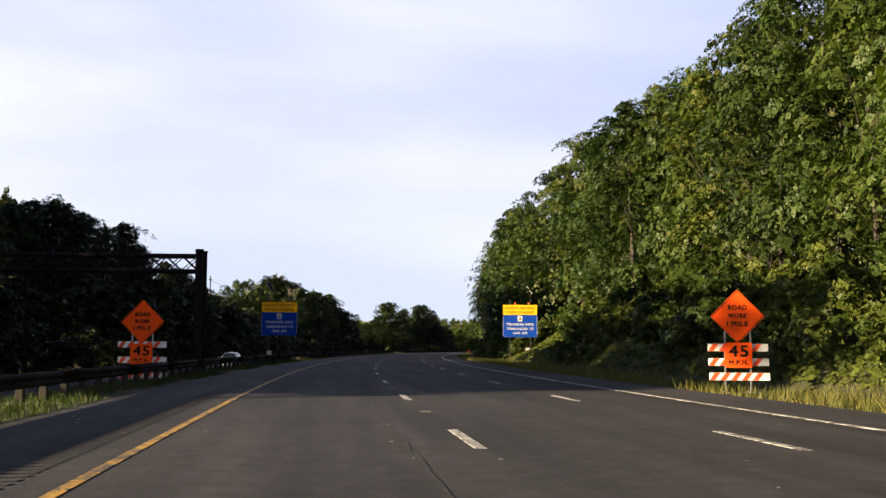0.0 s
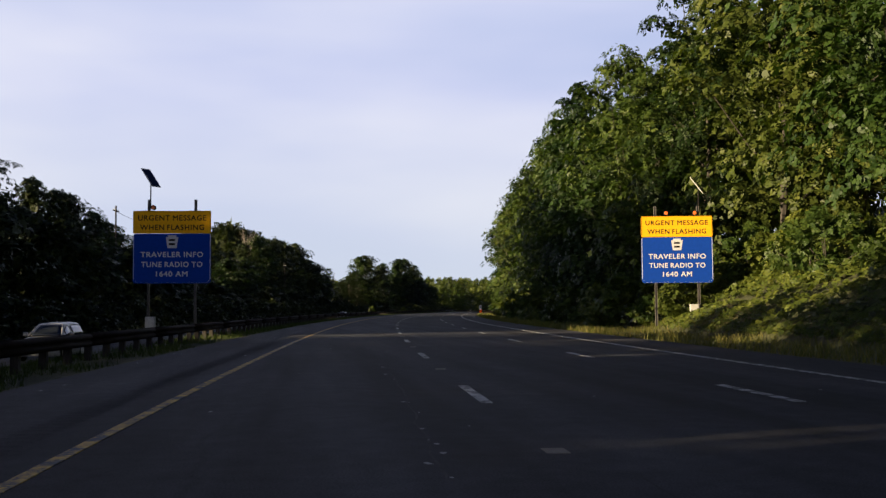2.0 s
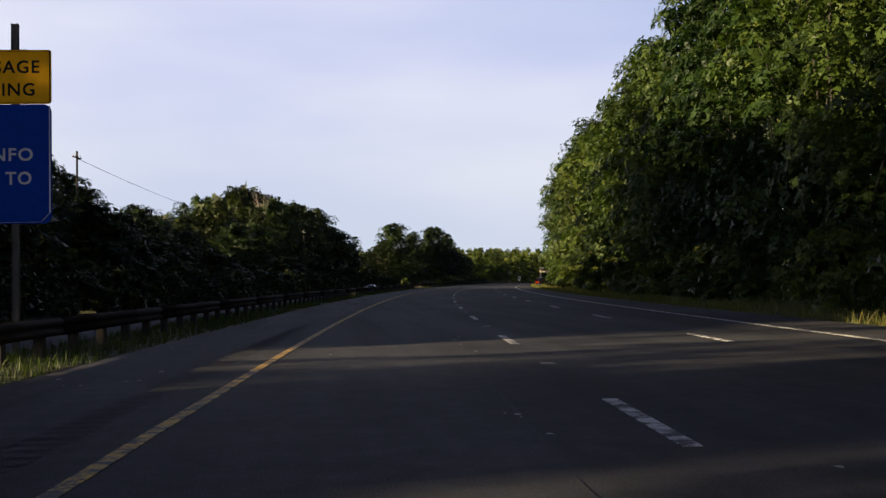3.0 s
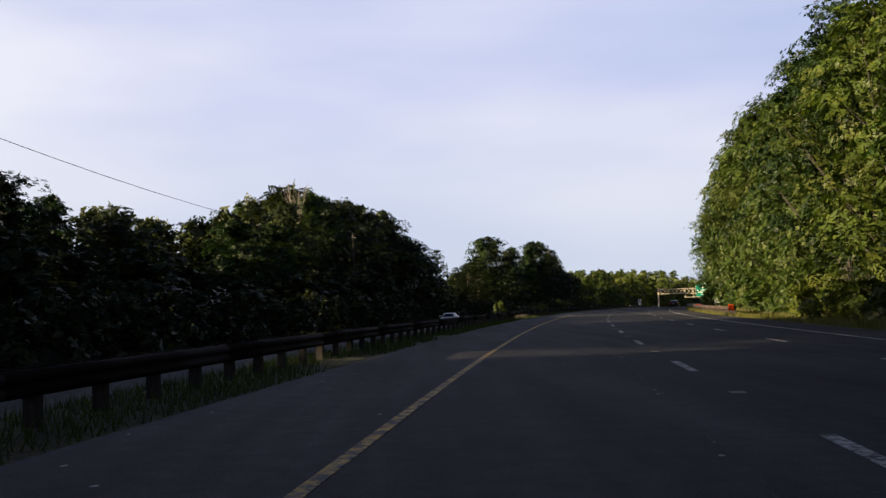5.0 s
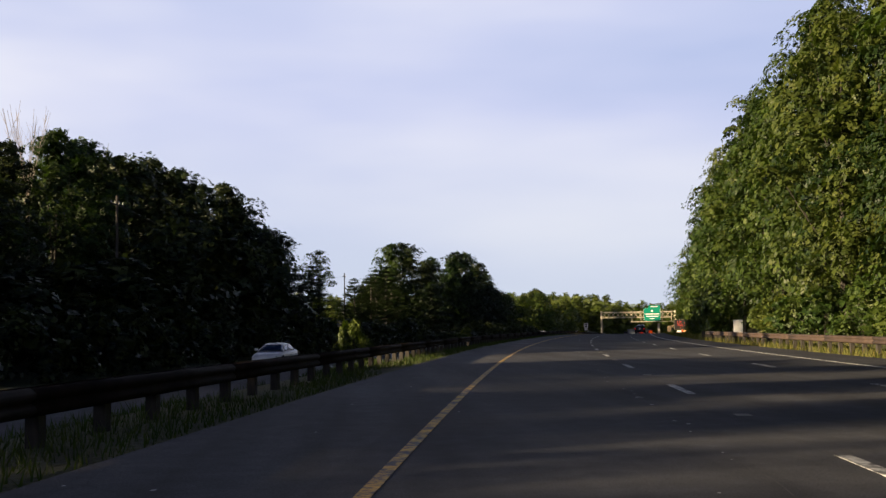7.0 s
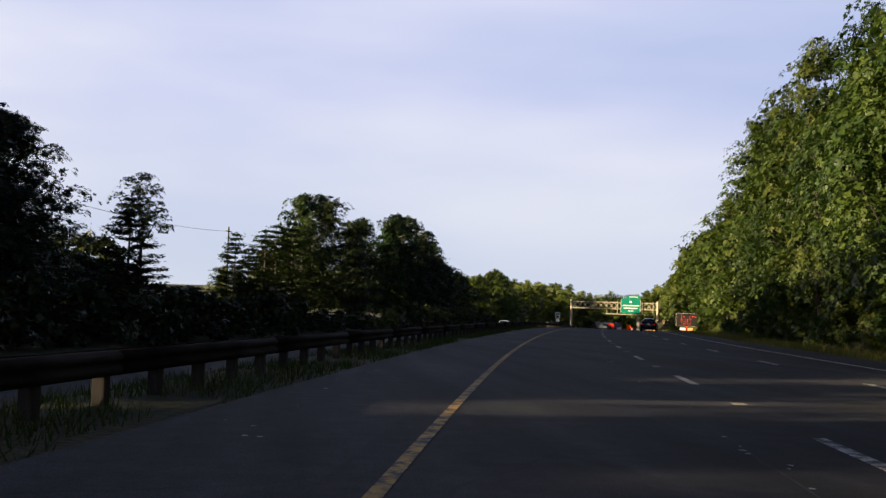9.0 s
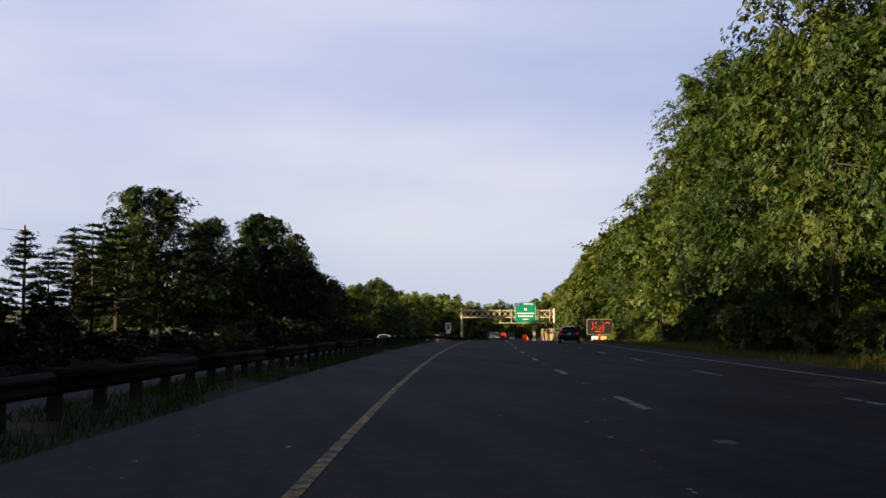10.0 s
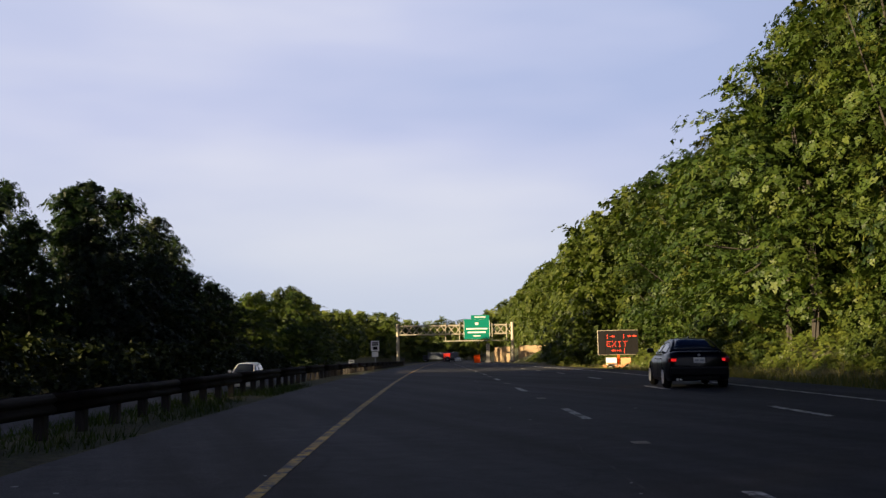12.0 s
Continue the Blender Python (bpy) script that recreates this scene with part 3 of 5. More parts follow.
def crown_points(rng, height, radius, low, clumps, per, clump_r, flat=0.62):
    """Leaf places on boughs, each a drooping pad of leaves with open shade beneath it; low: where the crown starts."""
    h = (np.arange(clumps) + rng.uniform(0, 1, clumps)) / clumps
    ang = np.arange(clumps) * 2.39996 + rng.normal(size=clumps) * 0.5
    lobes = 1 + 0.22 * np.sin(3 * ang + rng.uniform(0, 6)) + 0.12 * np.sin(9 * h + rng.uniform(0, 6))
    env = np.sin(np.pi * (0.20 + 0.765 * h)) ** 0.62 * lobes
    reach = np.where(rng.uniform(0, 1, clumps) < 0.8, rng.uniform(0.74, 1.0, clumps), rng.uniform(0.2, 0.65, clumps))
    rr = clump_r * rng.uniform(0.6, 1.42, clumps) * (1 - 0.30 * h)
    rad = np.maximum(env * radius * reach - rr * 0.45, 0)
    c = np.stack([np.cos(ang) * rad, np.sin(ang) * rad, low + rr * 0.5 + (height - low - rr * 0.9) * h], 1)
    ci = np.repeat(np.arange(clumps), per)
    turn, tilt = ang + rng.normal(size=clumps) * 0.35, rng.uniform(-0.50, 0.12, clumps) + 0.35 * h
    out = np.stack([np.cos(turn) * np.cos(tilt), np.sin(turn) * np.cos(tilt), np.sin(tilt)], 1)
    side = np.stack([-np.sin(turn), np.cos(turn), rng.normal(size=clumps) * 0.15], 1)
    up = np.cross(out, side)
    n = len(ci)
    a, q = rng.uniform(0, 2 * np.pi, n), rng.uniform(0, 1, n) ** 0.58
    q = q * (1 + 0.12 * np.sin(a * 5 + ci * 1.7))
    u, w = np.cos(a) * q, np.sin(a) * q
    lift = flat * (0.62 - 0.95 * q * q) + rng.normal(size=n) * 0.11
    r_ = rr[ci][:, None]
    p = c[ci] + out[ci] * u[:, None] * r_ * 1.2 + side[ci] * w[:, None] * r_ * 0.95 + up[ci] * lift[:, None] * r_
    nrm = up[ci] * 0.75 + out[ci] * (0.25 + 0.8 * u)[:, None] + side[ci] * (0.8 * w)[:, None]
    return p, nrm, c, rr


def bend_tube(bm, pts, r0, r1, sides=7):
    """A tapered limb along a few points."""
    rings = []
    for i, p in enumerate(pts):
        a = Vector(pts[max(i - 1, 0)])
        b = Vector(pts[min(i + 1, len(pts) - 1)])
        q = (b - a).to_track_quat("Z", "Y").to_matrix()
        r = r0 + (r1 - r0) * i / (len(pts) - 1)
        rings.append([bm.verts.new(Vector(p) + q @ Vector((r * math.cos(6.2832 * k / sides), r * math.sin(6.2832 * k / sides), 0))) for k in range(sides)])
    for a, b in zip(rings, rings[1:]):
        for k in range(sides):
            bm.faces.new((a[k], a[(k + 1) % sides], b[(k + 1) % sides], b[k]))
    bm.faces.new(rings[-1])
    return bm


def broad_tree(seed, height, radius, low, clumps, per, leaf, mat, label, category="tree", fill=7, clump=0.345, flat=0.66):
    """A broad-leaved tree: trunk with limbs, and a crown of leaf clumps. Built once, far below the ground's use, then copied."""
    rng, r = np.random.default_rng(seed), random.Random(seed)
    tree = thing("tree", Matrix(), label, category)
    p, nrm, c, rr = crown_points(rng, height, radius, low, clumps, per, radius * clump, flat)
    v, f = leaf_cards(rng, p, nrm, leaf)
    # larger sprays deep inside close the crown
    ci = np.repeat(np.arange(clumps), fill)
    q = c[ci] * np.array([1, 1, 0]) * rng.uniform(0.25, 0.85, len(ci))[:, None] + c[ci] * np.array([0, 0, 1])
    q += unit(rng, len(ci)) * (rr[ci] * 0.55)[:, None]
    v2, f2 = leaf_cards(rng, q, unit(rng, len(ci)), max(leaf * 1.8, 0.95), 0.2, 0.85)
    crown = mesh_np("crown", np.concatenate([v, v2]), np.concatenate([f, f2 + len(v)]), mat)
    part("crown", crown, None, tree)
    bm = bmesh.new()
    lean = Vector((r.uniform(-0.4, 0.4), r.uniform(-0.4, 0.4), 0))
    top = height * 0.60
    base_r = height * 0.012 + 0.04
    line = [Vector((0, 0, -0.5))] + [lean * (k / 4) ** 1.5 + Vector((r.uniform(-0.1, 0.1), r.uniform(-0.1, 0.1), top * k / 4)) for k in range(1, 5)]
    bend_tube(bm, line, base_r, base_r * 0.25)
    for k in range(7):
        j = r.randrange(clumps)
        h0 = low * 0.7 + (top - low * 0.7) * r.uniform(0, 0.8)
        a = Vector((lean.x * (h0 / top) ** 1.5, lean.y * (h0 / top) ** 1.5, h0))
        b = Vector(c[j])
        mid = (a + b) / 2 + Vector((0, 0, -0.3))
        bend_tube(bm, [a, mid, b], base_r * 0.28, 0.02, 5)
    part("trunk", bm, M_BARK, tree, "grey-brown trunk with limbs")
    return tree


def pine_tree(seed, height, radius, label):
    rng, r = np.random.default_rng(seed), random.Random(seed)
    tree = thing("tree", Matrix(), label, "tree")
    bm = bmesh.new()
    bend_tube(bm, [Vector((0, 0, -0.5)), Vector((0.1, 0, height * 0.4)), Vector((0, 0.1, height))], height * 0.016 + 0.04, 0.03)
    ps, ns = [], []
    z = height * 0.16
    while z < height:
        reach = radius * (1 - (z / height)) ** 0.75 * r.uniform(0.75, 1.2) + 0.25
        for k in range(5):
            a = r.uniform(0, 6.2832)
            end = Vector((math.cos(a) * reach, math.sin(a) * reach, z + reach * r.uniform(0.02, 0.25)))
            bend_tube(bm, [Vector((0, 0, z)), (Vector((0, 0, z)) + end) / 2 + Vector((0, 0, -0.08 * reach)), end], 0.05, 0.015, 4)
            m = int(16 + reach * 16)
            q = rng.uniform(0.25, 1.05, m)
            base = np.array([0, 0, z])[None] + (np.array(end) - np.array([0, 0, z]))[None] * q[:, None]
            base += rng.normal(size=(m, 3)) * np.array([0.24, 0.24, 0.10]) * (0.4 + q[:, None])
            ps.append(base)
            ns.append(np.tile([0, 0, 1.0], (m, 1)))
        z += height * 0.062 * r.uniform(0.8, 1.2)
    v, f = leaf_cards(rng, np.concatenate(ps), np.concatenate(ns), 0.55, 0.3, 0.3)
    part("crown", mesh_np("crown", v, f, M_NEEDLE), None, tree)
    part("trunk", bm, M_BARK, tree, "straight dark trunk")
    return tree


def shrub(seed, height, radius, mat, label, leaf=0.34, clumps=14, per=42):
    rng = np.random.default_rng(seed)
    bush = thing("shrub", Matrix(), label, "shrub")
    p, nrm, c, rr = crown_points(rng, height, radius, -0.2, clumps, per, radius * 0.42)
    p[:, 2] = np.maximum(p[:, 2], 0.02)
    v, f = leaf_cards(rng, p, nrm, leaf)
    ci = np.repeat(np.arange(clumps), 10)
    v2, f2 = leaf_cards(rng, c[ci] + unit(rng, len(ci)) * 0.25, unit(rng, len(ci)), leaf * 2.6, 0.2, 0.8)
    part("crown", mesh_np("crown", np.concatenate([v, v2]), np.concatenate([f, f2 + len(v)]), mat), None, bush)
    bm, r = bmesh.new(), random.Random(seed)
    for k in range(6):
        e = Vector(c[r.randrange(clumps)])
        bend_tube(bm, [Vector((0, 0, -0.3)), Vector((e.x * 0.4, e.y * 0.4, e.z * 0.6)), e], 0.04, 0.012, 4)
    part("stem", bm, M_BARK, bush, "thin woody stems")
    return bush


R_LAB = "tall broad-leaved tree in full leaf on the wooded bank"
L_LAB = "dark broad-leaved tree standing beyond the opposite carriageway"
FAR_LAB = "distant broad-leaved tree in full leaf"
PINE_LAB = "tall dark pine with level branches beyond the opposite carriageway"
SHRUB_LAB = "leafy green shrub on the grassy bank"
UNDER_LAB = "dark undergrowth at the foot of the shaded woods"


def stand(kinds, label, s, d, r, grow=1.0, wide=None, group=""):
    """A copy of one of the kinds at that place, turned and scaled a little."""
    src = kinds[r.randrange(len(kinds))]
    k, w = grow * r.uniform(0.92, 1.03), (grow if wide is None else wide) * r.uniform(0.94, 1.1)
    m = at(s, d, None, r.uniform(0, 360)) @ Matrix.Diagonal((w, w * r.uniform(0.92, 1.08), k, 1))
    c = copy_thing(src, m)
    c.matrix_basis = m
    return tagged(c, label, group=group)


# the lit woods, and those beyond the opposite carriageway, shade put in their colour
masses = {"woods": ([], []), "shaded_woods": ([], [])}


def massed(kinds, s, d, r, grow=1.0, wide=None):
    """A tree deep in the woods, joined into the one mass of them."""
    src = kinds[r.randrange(len(kinds))]
    k, w = grow * r.uniform(0.9, 1.05), (grow if wide is None else wide) * r.uniform(0.94, 1.1)
    m = at(s, d, None, r.uniform(0, 360)) @ Matrix.Diagonal((w, w, k, 1))
    me = next(o for o in src.children if o.name.startswith("crown")).data
    v = np.empty(len(me.vertices) * 3, dtype=np.float32)
    me.vertices.foreach_get("co", v)
    v = v.reshape(-1, 3) @ np.array(m.to_3x3()).T + np.array(m.translation)
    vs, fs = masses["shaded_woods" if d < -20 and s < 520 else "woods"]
    fs.append(np.arange(len(v)).reshape(-1, 4) + sum(len(a) for a in vs))
    vs.append(v)


def make_kinds():
    k = {}
    k["right"] = [broad_tree(11, 15, 4.9, 0.8, 44, 112, 0.44, M_LEAF_A, R_LAB), broad_tree(12, 16, 4.5, 1.2, 42, 112, 0.43, M_LEAF_B, R_LAB),
                  broad_tree(13, 14.5, 5.3, 0.6, 46, 112, 0.45, M_LEAF_A, R_LAB), broad_tree(14, 16, 4.7, 1.0, 44, 112, 0.43, M_LEAF_D, R_LAB)]
    k["tall"] = [broad_tree(15, 24, 6.0, 1.0, 74, 112, 0.45, M_LEAF_A, R_LAB, clump=0.31)]
    # M_LEAF_E carries the shade of these woods in its leaf colour
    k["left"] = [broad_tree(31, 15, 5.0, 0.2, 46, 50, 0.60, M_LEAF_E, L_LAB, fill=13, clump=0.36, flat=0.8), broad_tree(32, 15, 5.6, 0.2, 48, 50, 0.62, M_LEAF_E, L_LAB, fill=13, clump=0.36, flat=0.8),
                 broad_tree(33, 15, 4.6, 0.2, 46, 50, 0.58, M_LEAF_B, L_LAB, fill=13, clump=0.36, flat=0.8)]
    k["airy"] = [broad_tree(35, 13, 3.0, 6.2, 30, 34, 0.38, M_LEAF_D, L_LAB, fill=2, clump=0.34)]
    k["pine"] = [pine_tree(41, 14, 4.6, PINE_LAB), pine_tree(42, 12, 3.8, PINE_LAB)]
    k["shrub"] = [shrub(51, 2.6, 1.9, M_LEAF_C, SHRUB_LAB), shrub(52, 3.4, 2.2, M_LEAF_A, SHRUB_LAB), shrub(53, 1.6, 1.6, M_LEAF_C, SHRUB_LAB, 0.28)]
    k["hedge"] = [shrub(54, 3.6, 2.6, M_LEAF_B, UNDER_LAB, 0.42, 14, 32)]
    k["far"] = [broad_tree(61, 15, 5.5, 0.0, 24, 22, 1.4, M_LEAF_A, FAR_LAB, fill=5, clump=0.42), broad_tree(62, 15, 5.0, 0.0, 24, 22, 1.35, M_LEAF_B, FAR_LAB, fill=5, clump=0.42)]
    k["mid"] = [broad_tree(65, 15, 6.2, 0.0, 28, 46, 0.95, M_LEAF_A, FAR_LAB, fill=9, clump=0.38), broad_tree(66, 15, 5.6, 0.0, 28, 46, 0.9, M_LEAF_D, FAR_LAB, fill=9, clump=0.38)]
    k["speck"] = [broad_tree(71, 15, 6.0, 0.0, 14, 16, 2.0, M_LEAF_A, FAR_LAB, fill=3, clump=0.45)]
    return k


kinds = make_kinds()
tr = random.Random(23)
# the wooded bank: a tall wall of trees
s = 14.0
while s < 470:
    near = smooth(118, 138, s)
    high = (1.36 - 0.10 * smooth(96, 106, s) + 0.15 * smooth(238, 262, s) - 0.08 * smooth(335, 350, s) * (1 - smooth(388, 396, s)) - 0.34 * smooth(420, 432, s)) * tr.uniform(0.88, 1.06)
    d = 29.0 - 9.9 * near + 3.2 * smooth(372, 392, s) + tr.uniform(-1.0, 1.4)
    if s < 42:
        massed(kinds["far"], s, d, tr, high, 1.0)
    else:
        stand(kinds["right"], R_LAB, s, d, tr, high, tr.uniform(0.92, 1.14), group="trees on the wooded bank")
    s += tr.uniform(4.9, 6.2)
s = 10.0
while s < 470:
    massed(kinds["far"], s, 28.5 + tr.uniform(-1.5, 1.5) + 8.0 * (1 - smooth(108, 124, s)), tr, 1.28 - 0.36 * smooth(405, 430, s), 1.05)
    s += 7.0
for s in range(-110, 12, 8):
    for d in (27, 36):
        massed(kinds["far"], s, d + tr.uniform(-2, 2), tr, 1.3, 1.1)
s = 470
while s < 800:
    for d in (20.5, 28, 37) if s < 520 else (27, 37):
        massed(kinds["mid"] if s < 640 and d < 36 else kinds["far"], s + tr.uniform(-3, 3), d + tr.uniform(-1, 1), tr, 1.12 + 0.25 * smooth(580, 640, s), 1.0)
    s += 7.5
for s, d, k in ((413, 18.2, 1.2), (416, 18, 0.95), (424, 19, 0.95), (432, 20.5, 0.95), (441, 21.6, 0.93), (256, 17.6, 1.35), (283, 17.8, 1.30), (312, 17.8, 1.35), (330, 18.0, 1.3), (96, 25.0, 1.35), (108, 25.5, 1.42), (121, 24.5, 1.40)):
    stand(kinds["right"][::2] if s > 350 else kinds["right"], R_LAB, s, d, tr, k, max(1.1, k * 0.85), group="trees on the wooded bank")
for s, d, k in ((404, 20.0, 1.0), (396, 20.8, 1.0)):
    stand(kinds["tall"], R_LAB, s, d, tr, k, 0.86, group="trees on the wooded bank")
s = 474.0
while s < 522:
    massed(kinds["hedge"], s, 15.6 + tr.uniform(-0.6, 0.8), tr, tr.uniform(0.4, 0.8), 1.0)
    massed(kinds["hedge"], s, 18.4 + tr.uniform(-0.6, 0.8), tr, tr.uniform(0.8, 1.2), 1.1)
    s += 3.4
# shrubs on the bank
s = 30.0
while s < 480:
    open_bank = 1 - smooth(112, 128, s) + smooth(355, 375, s)
    for d in ((16.6, 19.2, 22, 25) if open_bank > 0.5 else (16.0,)):
        if 436 < s < 464 and d < 19:
            continue
        if 92 < s < 117.5 and d < 20.5:
            continue
        if 290 < s < 319:
            d = 18.2
        if tr.random() < 0.85:
            stand(kinds["shrub"], SHRUB_LAB, s + tr.uniform(-1, 1), d + tr.uniform(-0.7, 0.7), tr, 0.5 if open_bank > 0.5 and d < 17.5 else 1.05, group="shrubs on the bank")
    s += 3.7 if s < 355 else 2.9


s = 117.6
while s < 142:
    for d in (17.4, 19.4, 21.4):
        stand(kinds["shrub"], SHRUB_LAB, s + tr.uniform(-0.8, 0.8), d + tr.uniform(-0.5, 0.5), tr, tr.uniform(0.5, 0.85), group="shrubs on the bank")
    s += 2.4

def bank_cover(spans, count, seed):
    """Low leafy growth all over the open parts of the bank."""
    rng = np.random.default_rng(seed)
    each = np.array([b - a for a, b in spans], dtype=float)
    which = rng.choice(len(spans), count, p=each / each.sum())
    s = np.array([rng.uniform(*spans[k]) for k in which])
    d = 15.9 + 12.0 * rng.uniform(0, 1, count) ** 1.2
    hump = np.array([0.55 + 0.75 * noise.noise(Vector((a * 0.35, b * 0.45, 3.3))) for a, b in zip(s, d)])
    up = np.clip(hump, 0.05, 1.4) * rng.uniform(0.1, 1.0, len(s)) ** 0.7 * np.clip((d - 15.6) / 1.6, 0.15, 1)
    up = np.where((s > 92) & (s < 117) & (d < 19.5), np.minimum(up, 0.40), up) + 0.05
    up = np.where((s > 108) & (s < 119) & (d < 18.6), np.minimum(up, 0.12), up)
    p = np.array([spot(a, b, land(a, b) + c) for a, b, c in zip(s, d, up)])
    v, f = leaf_cards(rng, p, np.tile([-0.35, -0.2, 0.8], (len(p), 1)), 0.42)
    return tagged(part("bank_growth", mesh_np("bank_growth", v, f, M_LEAF_C)), "low leafy vines and brambles covering the bank", "undergrowth", kind="stuff")


bank_cover(((20, 142), (352, 570)), 66000, 9)
# the shaded woods beyond the opposite carriageway
# tops before s = 100 are out of view, set by the shadow they throw
TOPS = ((20, 15), (45, 16), (68, 17), (76, 15.2), (86, 12.6), (92, 11.5), (97, 13), (101, 13), (112, 16.5), (119, 17.3), (132, 18.0), (145, 17.4), (150, 15.6), (157, 15.8), (166, 15.3), (174, 15.2), (185, 13.4),
        (191, 12.4), (196, 11.2), (206, 10.2), (211, 8.8), (216, 10.2), (231, 9.2), (247, 9.3), (258, 10.2), (266, 10.6), (276, 11.2), (282, 12.4), (287, 16.0), (300, 17.4), (313, 17.6), (322, 17.3), (328, 16.6), (336, 14.6), (342, 12.6), (347, 11.0))
# stretches of the lane that the low sun reaches through breaks in the wood
BREAKS = ((87.7, 1.0), (111, 5.2), (179.8, 2.8), (222.3, 2.8), (260.8, 7.5))   # middle of the lit stretch, half the width kept clear


def sun_break(s, d, slack=0.0):
    """Whether a tree there would stand in a break, looking back along the sun from the middle lane."""
    lands = s + (2.0 - d) * math.tan(radians(15.0) + heading(s))
    return any(abs(lands - mid) < half + slack for mid, half in BREAKS)


s = 23.5
while s < 333:
    top = float(np.interp(s, [a for a, _ in TOPS], [b for _, b in TOPS]))
    d = -36.0 - 4 * smooth(268, 285, s) * (1 - smooth(328, 340, s)) + tr.uniform(-1.2, 1.2)
    # unseen trees before s = 80, added to shade the road and right bank
    if s < 80:
        massed(kinds["far"], s, -36, tr, top / 15.0, 1.05)
    elif not sun_break(s, d):
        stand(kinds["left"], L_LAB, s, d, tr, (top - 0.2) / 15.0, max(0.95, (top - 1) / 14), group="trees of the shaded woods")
    if s < 313 and not sun_break(s, -28.5, -1.0):
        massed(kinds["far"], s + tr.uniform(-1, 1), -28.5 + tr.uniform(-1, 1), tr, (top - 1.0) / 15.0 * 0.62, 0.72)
    # back row, mostly hidden behind the front one, added to cast shade
    if not sun_break(s, -59, 0.4):
        back = top * 1.22
        if s < 124:
            back = float(np.interp(s, (20, 46, 66, 74, 84, 90, 98, 118), (19.0, 20.0, 22.0, 19.5, 15.0, 14.0, 22.0, 24.0)))
        elif s < 192:
            back = float(np.interp(s, (124, 140, 165, 178, 192), (24.0, 25.5, 23.5, 20.0, 17.0)))
        elif 263 < s < 286:
            back = 13.8
        elif 288 < s < 317:
            back = float(np.interp(s, (288, 300, 317), (13.5, 14.8, 17.5)))
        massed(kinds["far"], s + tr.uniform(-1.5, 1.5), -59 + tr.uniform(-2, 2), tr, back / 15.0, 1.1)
    s += tr.uniform(5.4, 6.8)
# taller trees standing far back behind them
for s, d, top in ((352, -86, 21.5), (358, -84.5, 23.0), (365, -83, 25.6), (371, -81.5, 27.0), (378, -78, 24.6)):
    stand(kinds["right"], FAR_LAB, s, d, random.Random(int(s)), (top - 1.2) / 15.0, 1.25, group="tall trees behind the shaded woods")
# a row never in view, added only to throw shade over the right bank
for s in range(94, 160, 6):
    if not sun_break(s, -71, 0.8):
        massed(kinds["far"], s, -71 + tr.uniform(-2, 2), tr, 1.80 + 0.2 * smooth(112, 126, s), 1.25)
for s in range(205, 256, 8):
    massed(kinds["far"], s, -56, tr, 0.66, 1.0)
# tall trees hidden behind the front woods, added to shade road and bank
for s in range(331, 376, 5):
    massed(kinds["far"], s, -62, tr, 1.2 if s < 336 else 1.55 if s < 352 else 1.05, 1.3)
    if 336 < s < 352:
        massed(kinds["far"], s + 2.5, -57, tr, 1.42, 1.2)
for s in range(358, 412, 6):
    massed(kinds["far"], s, -52, tr, 0.34 if s < 392 else 0.20, 0.8)
for s in range(346, 414, 7):
    massed(kinds["far"], s, -66, tr, 0.62, 1.0)
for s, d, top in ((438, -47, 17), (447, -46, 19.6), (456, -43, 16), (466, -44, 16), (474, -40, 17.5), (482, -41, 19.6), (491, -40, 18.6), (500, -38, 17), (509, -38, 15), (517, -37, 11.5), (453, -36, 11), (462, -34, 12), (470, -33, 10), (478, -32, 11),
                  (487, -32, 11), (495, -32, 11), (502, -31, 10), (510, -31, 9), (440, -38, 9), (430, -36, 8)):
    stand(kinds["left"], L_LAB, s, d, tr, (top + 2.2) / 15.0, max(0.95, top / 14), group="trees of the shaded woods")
for s, d, top in ((526, -30, 9), (535, -31, 9.5), (545, -32, 10.5), (556, -31, 10.5), (566, -32, 12), (577, -31, 12.5), (588, -33, 13.5), (600, -33, 14), (612, -34, 14.5), (626, -36, 14.5), (642, -38, 14), (534, -25, 5), (552, -25, 6), (570, -26, 7), (590, -26, 6)):
    stand(kinds["mid"], FAR_LAB, s, d, tr, (top + 2.6) / 15.0, max(0.8, (top + 2) / 15), group="trees by the far works")
for s in (437, 444):
    massed(kinds["far"], s, -53, random.Random(s), 0.75, 0.55)
for s in range(449, 466, 7):
    massed(kinds["far"], s, -53 + tr.uniform(-1, 1), tr, 0.95, 1.1)
for s, d, k in ((360.5, -39.4, 0.82), (409, -45.5, 0.76), (414, -45, 0.88), (422, -46, 0.98), (430, -46, 1.05)):
    stand(kinds["pine"], PINE_LAB, s, d, tr, k, k * (1.2 if s > 412 else 1.0), group="pines of the shaded woods")


for s, d, top in ((342.0, -39.5, 14.0), (330, -34.5, 12.2), (336, -40.5, 15.6)):
    stand(kinds["left"], L_LAB, s, d, tr, (top - 0.2) / 15.0, 0.95, group="trees of the shaded woods")
stand(kinds["pine"], PINE_LAB, 402.3, -45, random.Random(5), 0.84, 0.72, group="pines of the shaded woods")
stand(kinds["airy"], "slender tree with thin pale foliage beside the woods", 361, -38.6, tr, 1.0)


